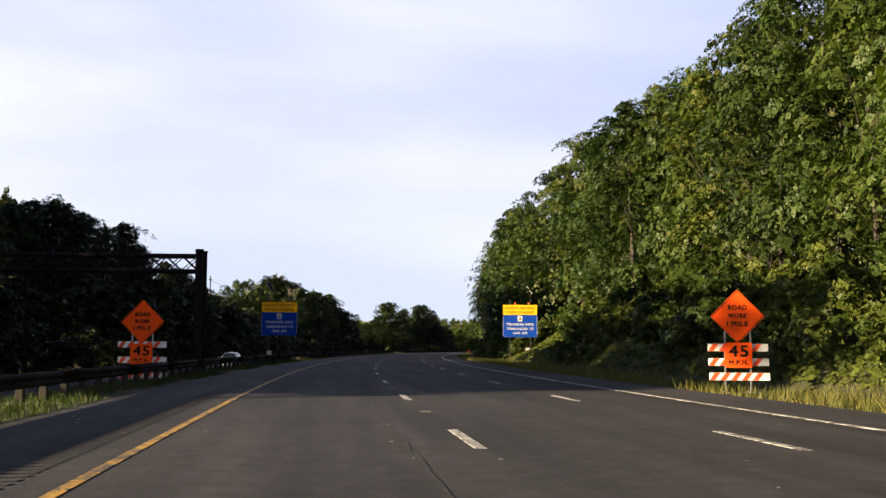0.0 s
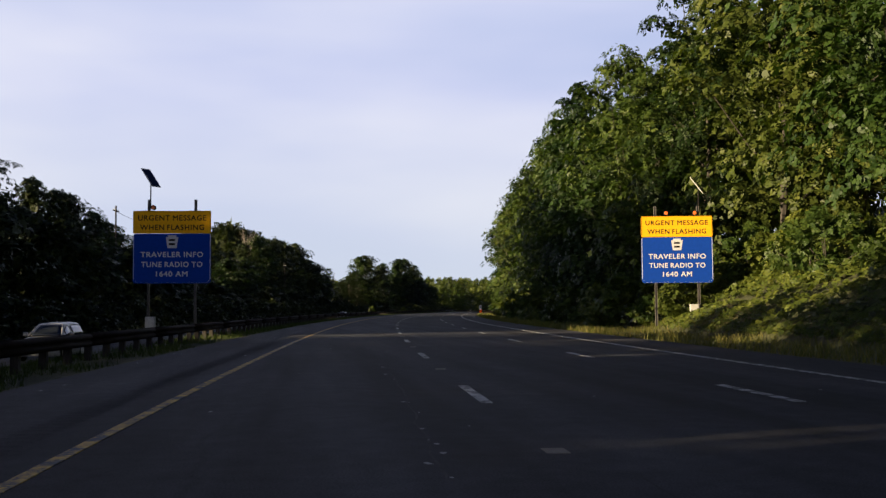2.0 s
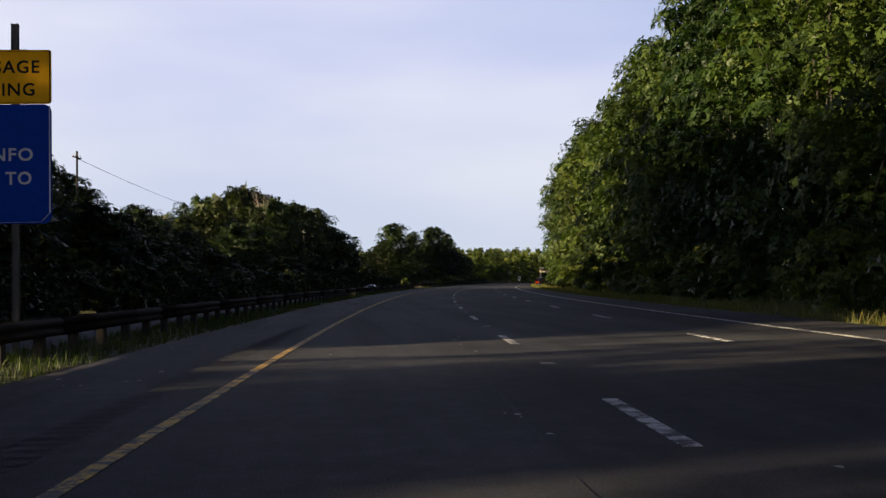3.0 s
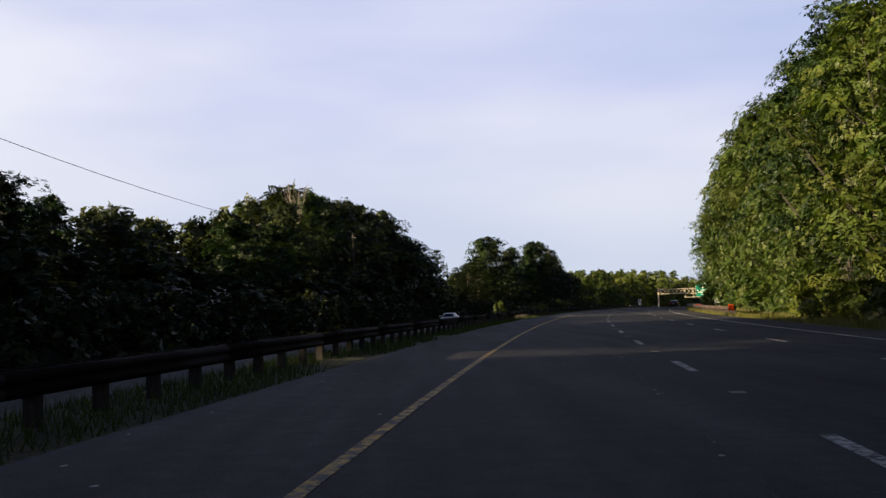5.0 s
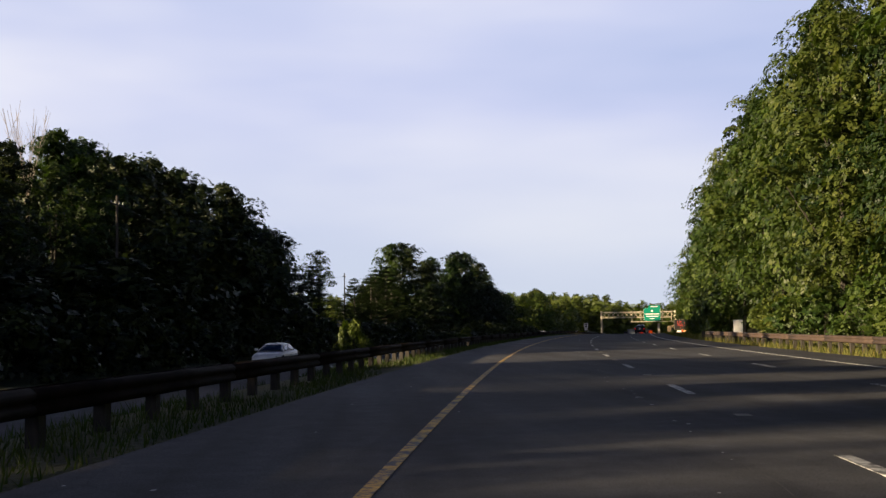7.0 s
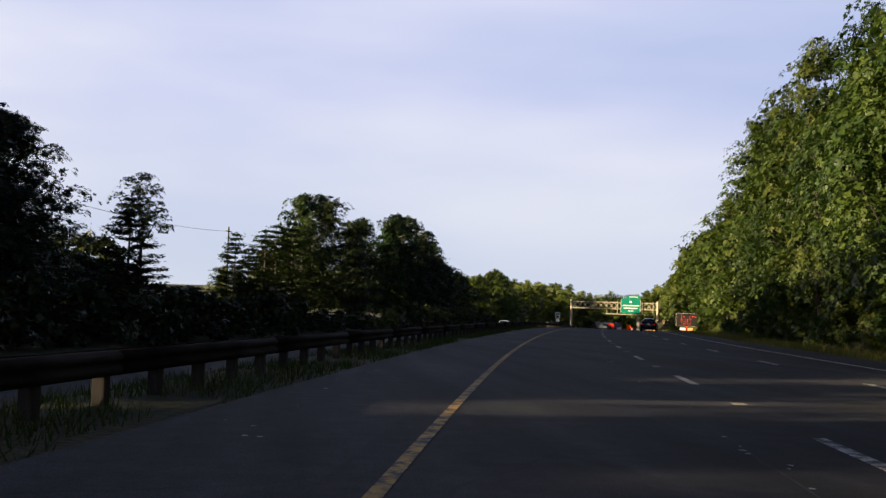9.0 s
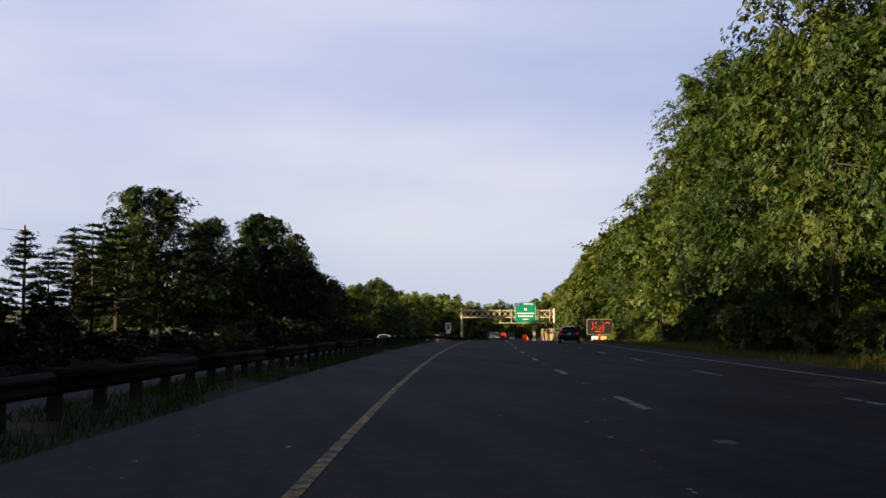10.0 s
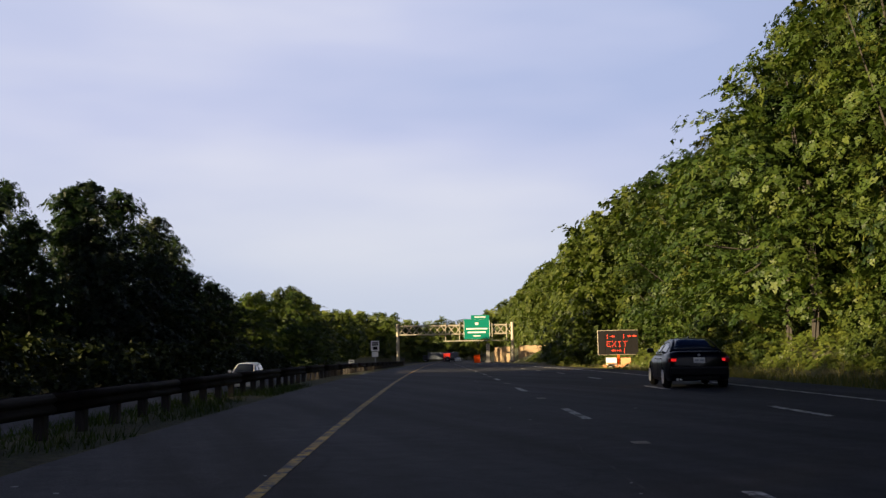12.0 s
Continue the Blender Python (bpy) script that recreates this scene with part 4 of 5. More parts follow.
def bare_tree(s, d, top, seed, label):
    """A leafless tree of thin, steep, forked twigs."""
    r = random.Random(seed)
    g = thing("bare_tree", at(s, d), label, "tree")
    h = top - land(s, d)
    trunk = bmesh.new()
    bend_tube(trunk, [Vector((0, 0, -0.4)), Vector((0.1, 0, h * 0.4)), Vector((0.0, 0.1, h * 0.72))], 0.20, 0.07, 7)
    part("trunk", trunk, M_PALE_BARK, g)
    twigs = bmesh.new()
    for k in range(16):
        a, z = r.uniform(0, 6.2832), h * r.uniform(0.42, 0.72)
        p = Vector((0.04, 0.05, z))
        way = Vector((math.cos(a) * 0.24, math.sin(a) * 0.24, 1)).normalized()
        q = p + way * (h - z) * r.uniform(0.6, 0.98)
        bend_tube(twigs, [p, (p + q) / 2 + Vector((r.uniform(-0.1, 0.1), r.uniform(-0.1, 0.1), 0)), q], 0.032, 0.010, 5)
        for j in range(5):
            b = p.lerp(q, r.uniform(0.3, 0.9))
            a2 = r.uniform(0, 6.2832)
            e = b + Vector((math.cos(a2) * 0.5, math.sin(a2) * 0.5, 1)).normalized() * r.uniform(0.6, 1.6)
            bend_tube(twigs, [b, (b + e) / 2 + Vector((0, 0, -0.05)), e], 0.014, 0.007, 4)
    part("twigs", twigs, M_PALE_BARK, g, "pale thin leafless twigs")
    return g


bare_tree(288.0, -40, 19.4, 3, "pale leafless tree rising among the dark woods")
s = 24.0
while s < 525:
    massed(kinds["hedge"], s, -24.5 + tr.uniform(-0.8, 0.8), tr, tr.uniform(0.75, 1.1) * (0.55 if 364 < s < 405 else 1), 1.0)
    s += tr.uniform(3.2, 4.2)
stand(kinds["shrub"][:1], "sunlit bright green shrub in the grass median", 258.7, -8.9, random.Random(8), 1.0, 0.46)
for s, d, k in ((385, -22.6, 0.9), (389, -23, 0.7), (394, -22.6, 1.0)):
    stand(kinds["shrub"], "bright green shrub at the edge of the opposite carriageway", s, d, tr, k, group="shrubs by the opposite carriageway")
# far woods to both sides of the road's end, and on the ridge behind it
s = 526
while s < 940:
    for d in (-29, -37, -60) if s > 650 else (-37,):
        massed(kinds["mid"] if s < 650 else kinds["far"], s + tr.uniform(-4, 4), d + tr.uniform(-2, 2) - 0.05 * (s - 526), tr, 0.72 + 0.45 * smooth(560, 800, s), 1.0)
    s += 9.0
for s, step, grow in ((960, 7, 1.45), (1060, 11, 1.25), (1200, 12, 1.1), (1360, 13, 1.2), (1500, 14, 1.3)):
    d = -260.0
    while d < 220:
        massed(kinds["speck"], s + tr.uniform(-30, 30), d, tr, grow, grow * 1.3)
        d += step * tr.uniform(0.7, 1.1)
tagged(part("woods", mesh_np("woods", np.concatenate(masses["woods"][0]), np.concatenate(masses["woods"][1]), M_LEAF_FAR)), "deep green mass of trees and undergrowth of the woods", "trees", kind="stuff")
# one dark leaf colour holds the shade; unseen shade-casting rows are joined in
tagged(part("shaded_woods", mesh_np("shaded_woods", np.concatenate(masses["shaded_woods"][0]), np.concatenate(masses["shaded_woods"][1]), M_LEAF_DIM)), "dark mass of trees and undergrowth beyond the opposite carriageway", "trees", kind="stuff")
# the patterns themselves stand nowhere
for group_ in kinds.values():
    for src in group_:
        for o in (*src.children_recursive, src):
            bpy.data.objects.remove(o)


# ---- grass ----
def make_grass(name, s0, s1, d0, d1, count, tall, seed, label, mat):
    rng = np.random.default_rng(seed)
    s, d = rng.uniform(s0, s1, count), d0 + (d1 - d0) * rng.uniform(0, 1, count)
    keep = np.array([noise.noise(Vector((a * 0.25, b * 0.5, seed))) > -0.22 for a, b in zip(s, d)])
    s, d = s[keep], d[keep]
    p = np.array([spot(a, b, land(a, b)) for a, b in zip(s, d)])
    n = len(p)
    h = tall * rng.uniform(0.4, 1.25, n)[:, None]
    ang = rng.uniform(0, 6.2832, n)
    side = np.stack([np.cos(ang), np.sin(ang), np.zeros(n)], 1) * (0.006 + 0.028 * h)
    lean = np.stack([rng.normal(size=n) * 0.35, rng.normal(size=n) * 0.35, np.ones(n)], 1)
    v = np.stack([p - side, p + side, p + lean * h], 1).reshape(-1, 3)
    v[:, 2] -= 0.01
    return tagged(part(name, mesh_np(name, v, np.arange(3 * n).reshape(-1, 3), mat)), label, "grass", kind="stuff")


make_grass("grass", -5, 400, -8.6, -5.05, 105000, 0.19, 3, "uneven grass in the median under the guardrail", M_GRASS)
make_grass("verge_grass", 0, 470, 11.0, 16.5, 80000, 0.34, 5, "dry tufted grass on the roadside verge", M_DRY_GRASS)


# ---- signs ----
def striped_board(parent, w, h, m, lean):
    """A white barricade board with slanted orange stripes."""
    board = part("board", rounded_plate(w, h, 0.02, 0.03), M_WHITE_SHEET, parent, "white board with orange-red stripes", m)
    n = int(w / 0.34)
    for i in range(n):
        x = -w / 2 + 0.17 + i * 0.34
        bm = bmesh.new()
        sl = h * lean
        x0, x1 = max(-w / 2 + 0.01, x - 0.085), min(w / 2 - 0.01, x + 0.085)
        v = [bm.verts.new((min(max(px, -w / 2 + 0.005), w / 2 - 0.005), -0.004, pz)) for px, pz in ((x0 - sl / 2, -h / 2 + 0.004), (x1 - sl / 2, -h / 2 + 0.004), (x1 + sl / 2, h / 2 - 0.004), (x0 + sl / 2, h / 2 - 0.004))]
        bm.faces.new(v)
        e = bmesh.ops.extrude_face_region(bm, geom=bm.faces[:])
        bmesh.ops.translate(bm, verts=[q for q in e["geom"] if isinstance(q, bmesh.types.BMVert)], vec=(0, 0.003, 0))
        part("stripe", bm, M_ORANGE_STRIPE, board)


def work_sign(s, d, label, drop=0.0, spacing=0.46):
    """Orange diamond over a speed plate, on a striped barricade."""
    base = land(s, d)
    sign = thing("road_work_sign", at(s, d, None, -9), label, "road sign", "road work signs")
    for x in (-0.40, 0.40):
        bm = box(0.05, 0.04, 2.0, Matrix.Translation((x, 0.06, -0.03)), 0.004)
        part("post", bm, M_STEEL, sign, "pale steel post")
        part("foot", box(0.07, 0.9, 0.05, Matrix.Translation((x, 0.06, 0)), 0.01), M_STEEL, sign)
    cz = 2.30 - drop - base
    tilt = Matrix.Translation((0, 0, cz)) @ Matrix.Rotation(radians(45), 4, "Y")
    dia = part("diamond", rounded_plate(1.22, 1.22, 0.07, 0.012), M_ORANGE, sign, "fluorescent orange diamond", tilt)
    bm = bmesh.new()
    for a, b in (((-1, -1), (1, -1)), ((1, -1), (1, 1)), ((1, 1), (-1, 1)), ((-1, 1), (-1, -1))):
        bar((a[0] * 0.575, -0.003, a[1] * 0.575), (b[0] * 0.575, -0.003, b[1] * 0.575), 0.022, 0.004, bm)
    part("border", bm, M_BLACK, dia)
    for i, (word, w) in enumerate((("ROAD", 0.58), ("WORK", 0.60), ("1 MILE", 0.66))):
        letters("lettering", word, 0.21, M_BLACK, sign, Matrix.Translation((0, -0.0018, cz + 0.27 - 0.26 * i)), width=w)
    plate = part("speed_plate", rounded_plate(0.86, 0.80, 0.04, 0.012), M_ORANGE, sign, "orange speed plate", Matrix.Translation((0, -0.045, 1.06 - drop - base)))
    letters("lettering", "45", 0.50, M_BLACK, sign, Matrix.Translation((0, -0.0468, 1.17 - drop - base)), width=0.60, bold=0.022)
    letters("lettering", "M.P.H.", 0.20, M_BLACK, sign, Matrix.Translation((0, -0.0468, 0.82 - drop - base)), width=0.60)
    for i in range(3):
        striped_board(sign, 1.90, 0.24, Matrix.Translation((0.02 * i, 0.02, 1.30 - spacing * i - base)), 0.7)
    return sign


work_sign(32.9, 13.0, "orange road work diamond over a striped barricade in the verge")
work_sign(41.6, -7.24, "orange road work diamond over a striped barricade behind the guardrail", 0.13, 0.59)


def info_sign(s, d, label, cabinet_x, cabinet_z, lamp_xs):
    """Yellow and blue traveller notice on two posts, with a solar panel."""
    base = land(s, d)
    sign = thing("traveler_info_sign", at(s, d, None, -7 if d > 0 else 0), label, "road sign", "traveller notices")
    up = lambda z: z - base
    for x in (-1.12, 1.12):
        bm = box(0.10, 0.06, up(6.55) + 0.3, Matrix.Translation((x, 0.08, -0.3)), 0.006)
        for off in (-0.055, 0.055):
            box(0.012, 0.14, up(6.55) + 0.3, Matrix.Translation((x + off, 0.08, -0.3)), 0.0, bm)
        part("post", bm, M_POST, sign, "dull grey-brown steel post")
    panel = part("blue_panel", rounded_plate(3.74, 2.42, 0.16, 0.02), M_BLUE, sign, "blue panel with white letters", Matrix.Translation((0, 0, up(3.68))))
    bm = bmesh.new()
    for x0, z0, x1, z1 in ((-1.66, -1.18, 1.66, -1.18), (-1.835, -1.0, -1.835, 1.18), (1.835, -1.0, 1.835, 1.18)):
        bar((x0, -0.003, z0), (x1, -0.003, z1), 0.025, 0.004, bm)
    for sx in (-1, 1):
        bar((sx * 1.66, -0.003, -1.18), (sx * 1.835, -0.003, -1.0), 0.025, 0.004, bm)
    part("border", bm, M_LETTER, panel, "thin white border")
    top = part("yellow_panel", rounded_plate(3.74, 1.10, 0.06, 0.02), M_GOLD, sign, "yellow panel with black letters", Matrix.Translation((0, -0.004, up(5.45))))
    bm = bmesh.new()
    for x0, z0, x1, z1 in ((-1.84, 0.52, 1.84, 0.52), (-1.84, -0.52, 1.84, -0.52), (-1.84, -0.52, -1.84, 0.52), (1.84, -0.52, 1.84, 0.52)):
        bar((x0, -0.003, z0), (x1, -0.003, z1), 0.02, 0.004, bm)
    part("border", bm, M_BLACK, top, "thin black border")
    for words, w, z, mat, size in (("URGENT MESSAGE", 3.26, 5.64, M_BLACK, 0.36), ("WHEN FLASHING", 3.06, 5.18, M_BLACK, 0.36),
                                   ("TRAVELER INFO", 2.98, 3.86, M_LETTER, 0.36), ("TUNE RADIO TO", 2.92, 3.38, M_LETTER, 0.36), ("1640 AM", 1.50, 2.92, M_LETTER, 0.36)):
        letters("lettering", words, size, mat, sign, Matrix.Translation((0, -0.0058 if mat is M_BLACK else -0.0018, up(z))), width=w)
    # the road's keystone badge, drawn as a plain shape
    bm = bmesh.new()
    outline = [(-0.20, 0.31), (0.20, 0.31), (0.20, 0.22), (0.30, 0.22), (0.22, -0.31), (-0.22, -0.31), (-0.30, 0.22), (-0.20, 0.22)]
    f = bm.faces.new([bm.verts.new((x, -0.004, z)) for x, z in outline])
    e = bmesh.ops.extrude_face_region(bm, geom=[f])
    bmesh.ops.translate(bm, verts=[q for q in e["geom"] if isinstance(q, bmesh.types.BMVert)], vec=(0, 0.004, 0))
    badge = part("badge", bm, M_LETTER, sign, "plain white keystone badge", Matrix.Translation((0, 0, up(4.50))))
    for z in (0.08, -0.12):
        part("badge_bar", box(0.30, 0.004, 0.10, Matrix.Translation((0, -0.007, z - 0.05))), M_BLACK, badge)
    # stub brackets, lamps, mast and tilted solar panel
    for x in (-1.12, 1.12):
        part("bracket", bar((x - 0.35, 0.05, up(5.99)), (x + 0.25, 0.05, up(5.99)), 0.05, 0.05), M_DARKSTEEL, sign)
    for x in lamp_xs:
        bm = tube((x, -0.10, up(6.16)), (x, 0.10, up(6.16)), 0.12, 0.12, 14)
        lamp = part("beacon", bm, M_DARKSTEEL, sign, "round warning beacon")
        part("lens", tube((x, -0.13, up(6.16)), (x, -0.098, up(6.16)), 0.08, 0.105, 14), M_AMBER, lamp, "orange lens")
    mx = -1.12 + (2.24 if cabinet_x > 0 else 0)
    part("mast", tube((mx + 0.06, 0.1, up(6.1)), (mx + 0.06, 0.1, up(7.55)), 0.03, 0.03), M_DARKSTEEL, sign)
    n = Vector((0.648, -0.429, 0.592)).normalized()
    turn = n.to_track_quat("Z", "Y").to_matrix().to_4x4()
    place = Matrix.Translation((mx + 0.06, 0.1, up(7.62))) @ Matrix.Rotation(heading(s), 4, "Z") @ turn
    frame_ = part("solar_panel", box(0.62, 1.15, 0.04, Matrix.Translation((0, 0, -0.02)), 0.006), M_GREY_BOX, sign, "tilted solar panel in a pale frame", place)
    part("cells", box(0.56, 1.09, 0.006, Matrix.Translation((0, 0, 0.0205))), M_CELL, frame_, "dark blue-black cells")
    cab = part("cabinet", box(0.46, 0.30, 0.62, Matrix.Translation((cabinet_x, 0.0, up(cabinet_z))), 0.02), M_GREY_BOX, sign, "pale grey control cabinet")
    part("cabinet_door", box(0.38, 0.012, 0.52, Matrix.Translation((cabinet_x, -0.157, up(cabinet_z + 0.05))), 0.004), M_GREY_BOX, cab)
    return sign


info_sign(112.4, -9.05, "yellow and blue traveller information sign behind the guardrail", -1.0, 0.25, (-0.90,))
info_sign(115.6, 16.70, "yellow and blue traveller information sign on the grassy verge", 0.85, 0.72, (-0.55, 0.95))


# ---- gantries ----
def lattice(parent, a, b, z0, z1, deep, n, mat, chord=0.10, brace=0.05):
    """A box truss from offset a to b in local x: four chords and crossed braces on both faces."""
    for y in (0, deep):
        for z in (z0, z1):
            part("chord", tube((a, y, z), (b, y, z), chord, chord, 10), mat, parent)
    step = (b - a) / n
    for i in range(n):
        x0, x1 = a + step * i, a + step * (i + 1)
        for y in (0, deep):
            part("brace", tube((x0, y, z0), (x1, y, z1), brace, brace, 6), mat, parent)
            part("brace", tube((x1, y, z0), (x0, y, z1), brace, brace, 6), mat, parent)
        part("brace", tube((x0, 0, z1), (x1, deep, z1), brace * 0.8, brace * 0.8, 6), mat, parent)


def dark_gantry():
    g = thing("sign_gantry", at(76.5, -10.6, 0.0), "dark brown steel gantry over the opposite carriageway", "gantry")
    for x in (0, -14.6):
        for y in (-0.75, 0.75):
            col = part("column", tube((x + 0.02 * y, y, -0.5), (x + 0.02 * y, y, 8.0), 0.29, 0.27, 18), M_DARKSTEEL, g, "thick round column")
            part("cap", tube((x + 0.02 * y, y, 8.0), (x + 0.02 * y, y, 8.12), 0.32, 0.30, 18), M_DARKSTEEL, col)
            part("base_plate", box(0.85, 0.85, 0.06, Matrix.Translation((x + 0.02 * y, y, land(76.5, -10.6 + x) - 0.02)), 0.01), M_DARKSTEEL, col)
        part("footing", box(1.4, 2.8, 0.5, Matrix.Translation((x, 0, land(76.5, -10.6 + x) - 0.46)), 0.03), M_CONCRETE, g, "concrete footing")
    lattice(g, -14.4, -0.25, 6.62, 7.72, 1.0, 12, M_DARKSTEEL, 0.14, 0.035)
    return g


dark_gantry()


def green_gantry():
    g = thing("sign_gantry", at(605, 0, 0.0), "tan steel truss gantry carrying a green guide sign", "gantry")
    zb = fall(605)
    lattice(g, -10.6, 15.4, 4.3, 6.3, 1.6, 16, M_TRUSS, 0.16, 0.08)
    for x in (-10.8, 15.6):
        for y in (0, 1.6):
            col = part("column", tube((x, y, zb - 0.6), (x, y, 6.7), 0.36, 0.30, 16), M_TRUSS, g, "pale round column")
            part("cap", tube((x, y, 6.7), (x, y, 6.85), 0.36, 0.33, 16), M_TRUSS, col)
        part("footing", box(1.4, 3.2, 0.9, Matrix.Translation((x, 0.8, zb - 0.55)), 0.04), M_CONCRETE, g, "concrete footing")
    for x in (0.2, 3.4, 7.4, 10.9, 14.2):
        part("hanger", box(0.18, 0.18, 4.0, Matrix.Translation((x, -0.35, 2.75))), M_TRUSS, g)
    part("walkway", box(15.0, 0.6, 0.22, Matrix.Translation((7.2, -0.55, 2.62)), 0.02), M_TRUSS, g, "narrow walkway below the sign")
    panel = part("sign_panel", rounded_plate(6.0, 4.6, 0.35, 0.06), M_GREEN, g, "green guide sign with white lines", Matrix.Translation((7.4, -0.62, 5.35)))
    tab = part("exit_tab", rounded_plate(4.2, 0.85, 0.12, 0.06), M_GREEN, g, "small green exit tab", Matrix.Translation((8.2, -0.62, 8.12)))
    bm = bmesh.new()
    for x0, z0, x1, z1 in ((-2.75, 2.2, 2.75, 2.2), (-2.75, -2.2, 2.75, -2.2), (-2.92, -2.0, -2.92, 2.0), (2.92, -2.0, 2.92, 2.0)):
        bar((x0, -0.006, z0), (x1, -0.006, z1), 0.07, 0.008, bm)
    part("border", bm, M_WHITE_SHEET, panel, "white border")
    for w, h, z, x in ((4.9, 0.32, 0.10, 0), (4.2, 0.34, -0.72, 0), (1.7, 0.22, -1.55, 0), (0.7, 0.6, 1.25, 0)):
        part("writing_bar", rounded_plate(w, h, 0.06, 0.006, m=Matrix.Translation((x, -0.008, z))), M_WHITE_SHEET, panel)
    part("writing_bar", rounded_plate(2.6, 0.22, 0.05, 0.006, m=Matrix.Translation((0, -0.008, 0))), M_WHITE_SHEET, tab)
    return g


green_gantry()


# ---- message board trailer ----
def message_board():
    s, d = 453.5, 15.25
    t = thing("message_board", at(s, d, fall(s) - 0.5, -6), "dark electronic message board on an orange trailer in the verge", "message board")
    z0 = 1.35
    case = part("case", box(3.5, 0.22, 2.15, Matrix.Translation((0, 0, z0 + 0.10)), 0.03), M_TRUSS, t, "pale metal edge")
    part("screen", box(3.43, 0.02, 2.08, Matrix.Translation((0, -0.118, z0 + 0.135)), 0.004), M_BOARD, case, "near-black display face")
    for j in range(5):
        part("screen_rib", box(0.02, 0.012, 2.0, Matrix.Translation((-1.11 + j * 0.555, -0.133, z0 + 0.17))), M_BLACK, case)
    dot = None
    glyphs = {"E": (31, 16, 16, 30, 16, 16, 31), "X": (17, 17, 10, 4, 10, 17, 17), "I": (14, 4, 4, 4, 4, 4, 14), "T": (31, 4, 4, 4, 4, 4, 4), "-": (0, 0, 31, 31, 0, 0, 0), "|": (4, 4, 4, 4, 4, 4, 4)}
    for z, x0, marks in ((1.66, -1.05, "|- |--"), (1.02, -0.95, "EXIT"), (0.42, -0.55, "--|")):
        for i, mark in enumerate(marks):
            for b, bits in enumerate(glyphs.get(mark, ())):
                for a in range(5):
                    if bits >> (4 - a) & 1:
                        place = Matrix.Translation((x0 + 0.47 * i + a * 0.07, -0.134, z0 + z + (3 - b) * 0.07))
                        if dot is None:
                            dot = part("lit_dot", box(0.042, 0.012, 0.042), M_LED, case, "", place)
                        else:
                            part("lit_dot", dot.data, None, case, "", place)
    part("mast", box(0.16, 0.16, 1.45, Matrix.Translation((0, 0.05, 0.35)), 0.01), M_ORANGE, t, "orange mast")
    part("trailer_body", box(2.7, 1.3, 0.26, Matrix.Translation((0.0, 0.1, 0.34)), 0.04), M_FADED, t, "faded orange trailer body")
    part("mudguard", box(0.72, 0.34, 0.10, Matrix.Translation((-0.75, -0.62, 0.68)), 0.04), M_FADED, t)
    part("mudguard", box(0.72, 0.34, 0.10, Matrix.Translation((0.75, -0.62, 0.68)), 0.04), M_FADED, t)
    part("battery_box", box(0.9, 0.6, 0.62, Matrix.Translation((-0.62, -0.25, 0.60)), 0.03), M_WHITE_SHEET, t, "white battery box")
    part("battery_box", box(0.85, 0.6, 0.60, Matrix.Translation((0.62, -0.25, 0.60)), 0.03), M_FADED, t, "orange battery box")
    part("drawbar", bar((1.1, 0.1, 0.45), (2.1, 0.1, 0.42), 0.1, 0.1), M_ORANGE, t)
    for x in (-0.75, 0.75):
        bm = bmesh.new()
        bmesh.ops.create_cone(bm, cap_ends=True, segments=20, radius1=0.32, radius2=0.32, depth=0.2, matrix=Matrix.Translation((x, -0.62, 0.32)) @ Matrix.Rotation(radians(90), 4, "X"))
        bmesh.ops.bevel(bm, geom=[e for e in bm.edges if e.calc_length() < 0.15], offset=0.03, segments=2, affect="EDGES")
        w = part("wheel", bm, M_RUBBER, t, "black tyre")
        part("rim", tube((x, -0.735, 0.32), (x, -0.60, 0.32), 0.17, 0.17, 14), M_WHITE_SHEET, w, "white steel rim")
    for x, y in ((-1.0, -0.5), (1.2, -0.5)):
        part("jack", tube((x, y, 0.0), (x, y, 0.7), 0.03, 0.03), M_STEEL, t)
    return t


message_board()


# ---- small roadside signs ----
def plate_sign(s, d, w, h, z, label, bars, back=None, name="small_sign", turn=0):
    base = land(s, d)
    g = thing(name, at(s, d, None, turn), label, "road sign")
    part("post", box(0.07, 0.05, z - base + h / 2 + 0.1, Matrix.Translation((0, 0.04, -0.1)), 0.004), M_STEEL, g, "grey steel post")
    p = part("plate", rounded_plate(w, h, 0.04, 0.01), back or M_WHITE_SHEET, g, "", Matrix.Translation((0, 0, z - base)))
    for bw, bh, bz in bars:
        part("writing_bar", rounded_plate(bw, bh, 0.01, 0.003, m=Matrix.Translation((0, -0.004, bz))), M_BLACK, p)
    return g


g = plate_sign(480, -7.6, 0.95, 1.15, 1.55, "pair of white rectangular signs on one post in the median", ((0.7, 0.14, 0.34), (0.7, 0.14, 0.12), (0.5, 0.36, -0.25)))
part("plate", rounded_plate(0.72, 0.55, 0.03, 0.01), M_WHITE_SHEET, g, "", Matrix.Translation((0, 0, 0.62 - land(480, -7.6))))
plate_sign(447.3, -7.5, 0.46, 0.60, 0.08, "small pale marker sign in the median", ((0.3, 0.08, 0.12), (0.3, 0.08, -0.05)))
plate_sign(316.2, 15.6, 0.92, 1.32, 1.03, "plain white rectangular sign glowing in the sun by the guardrail", (), None, "small_sign", -28)


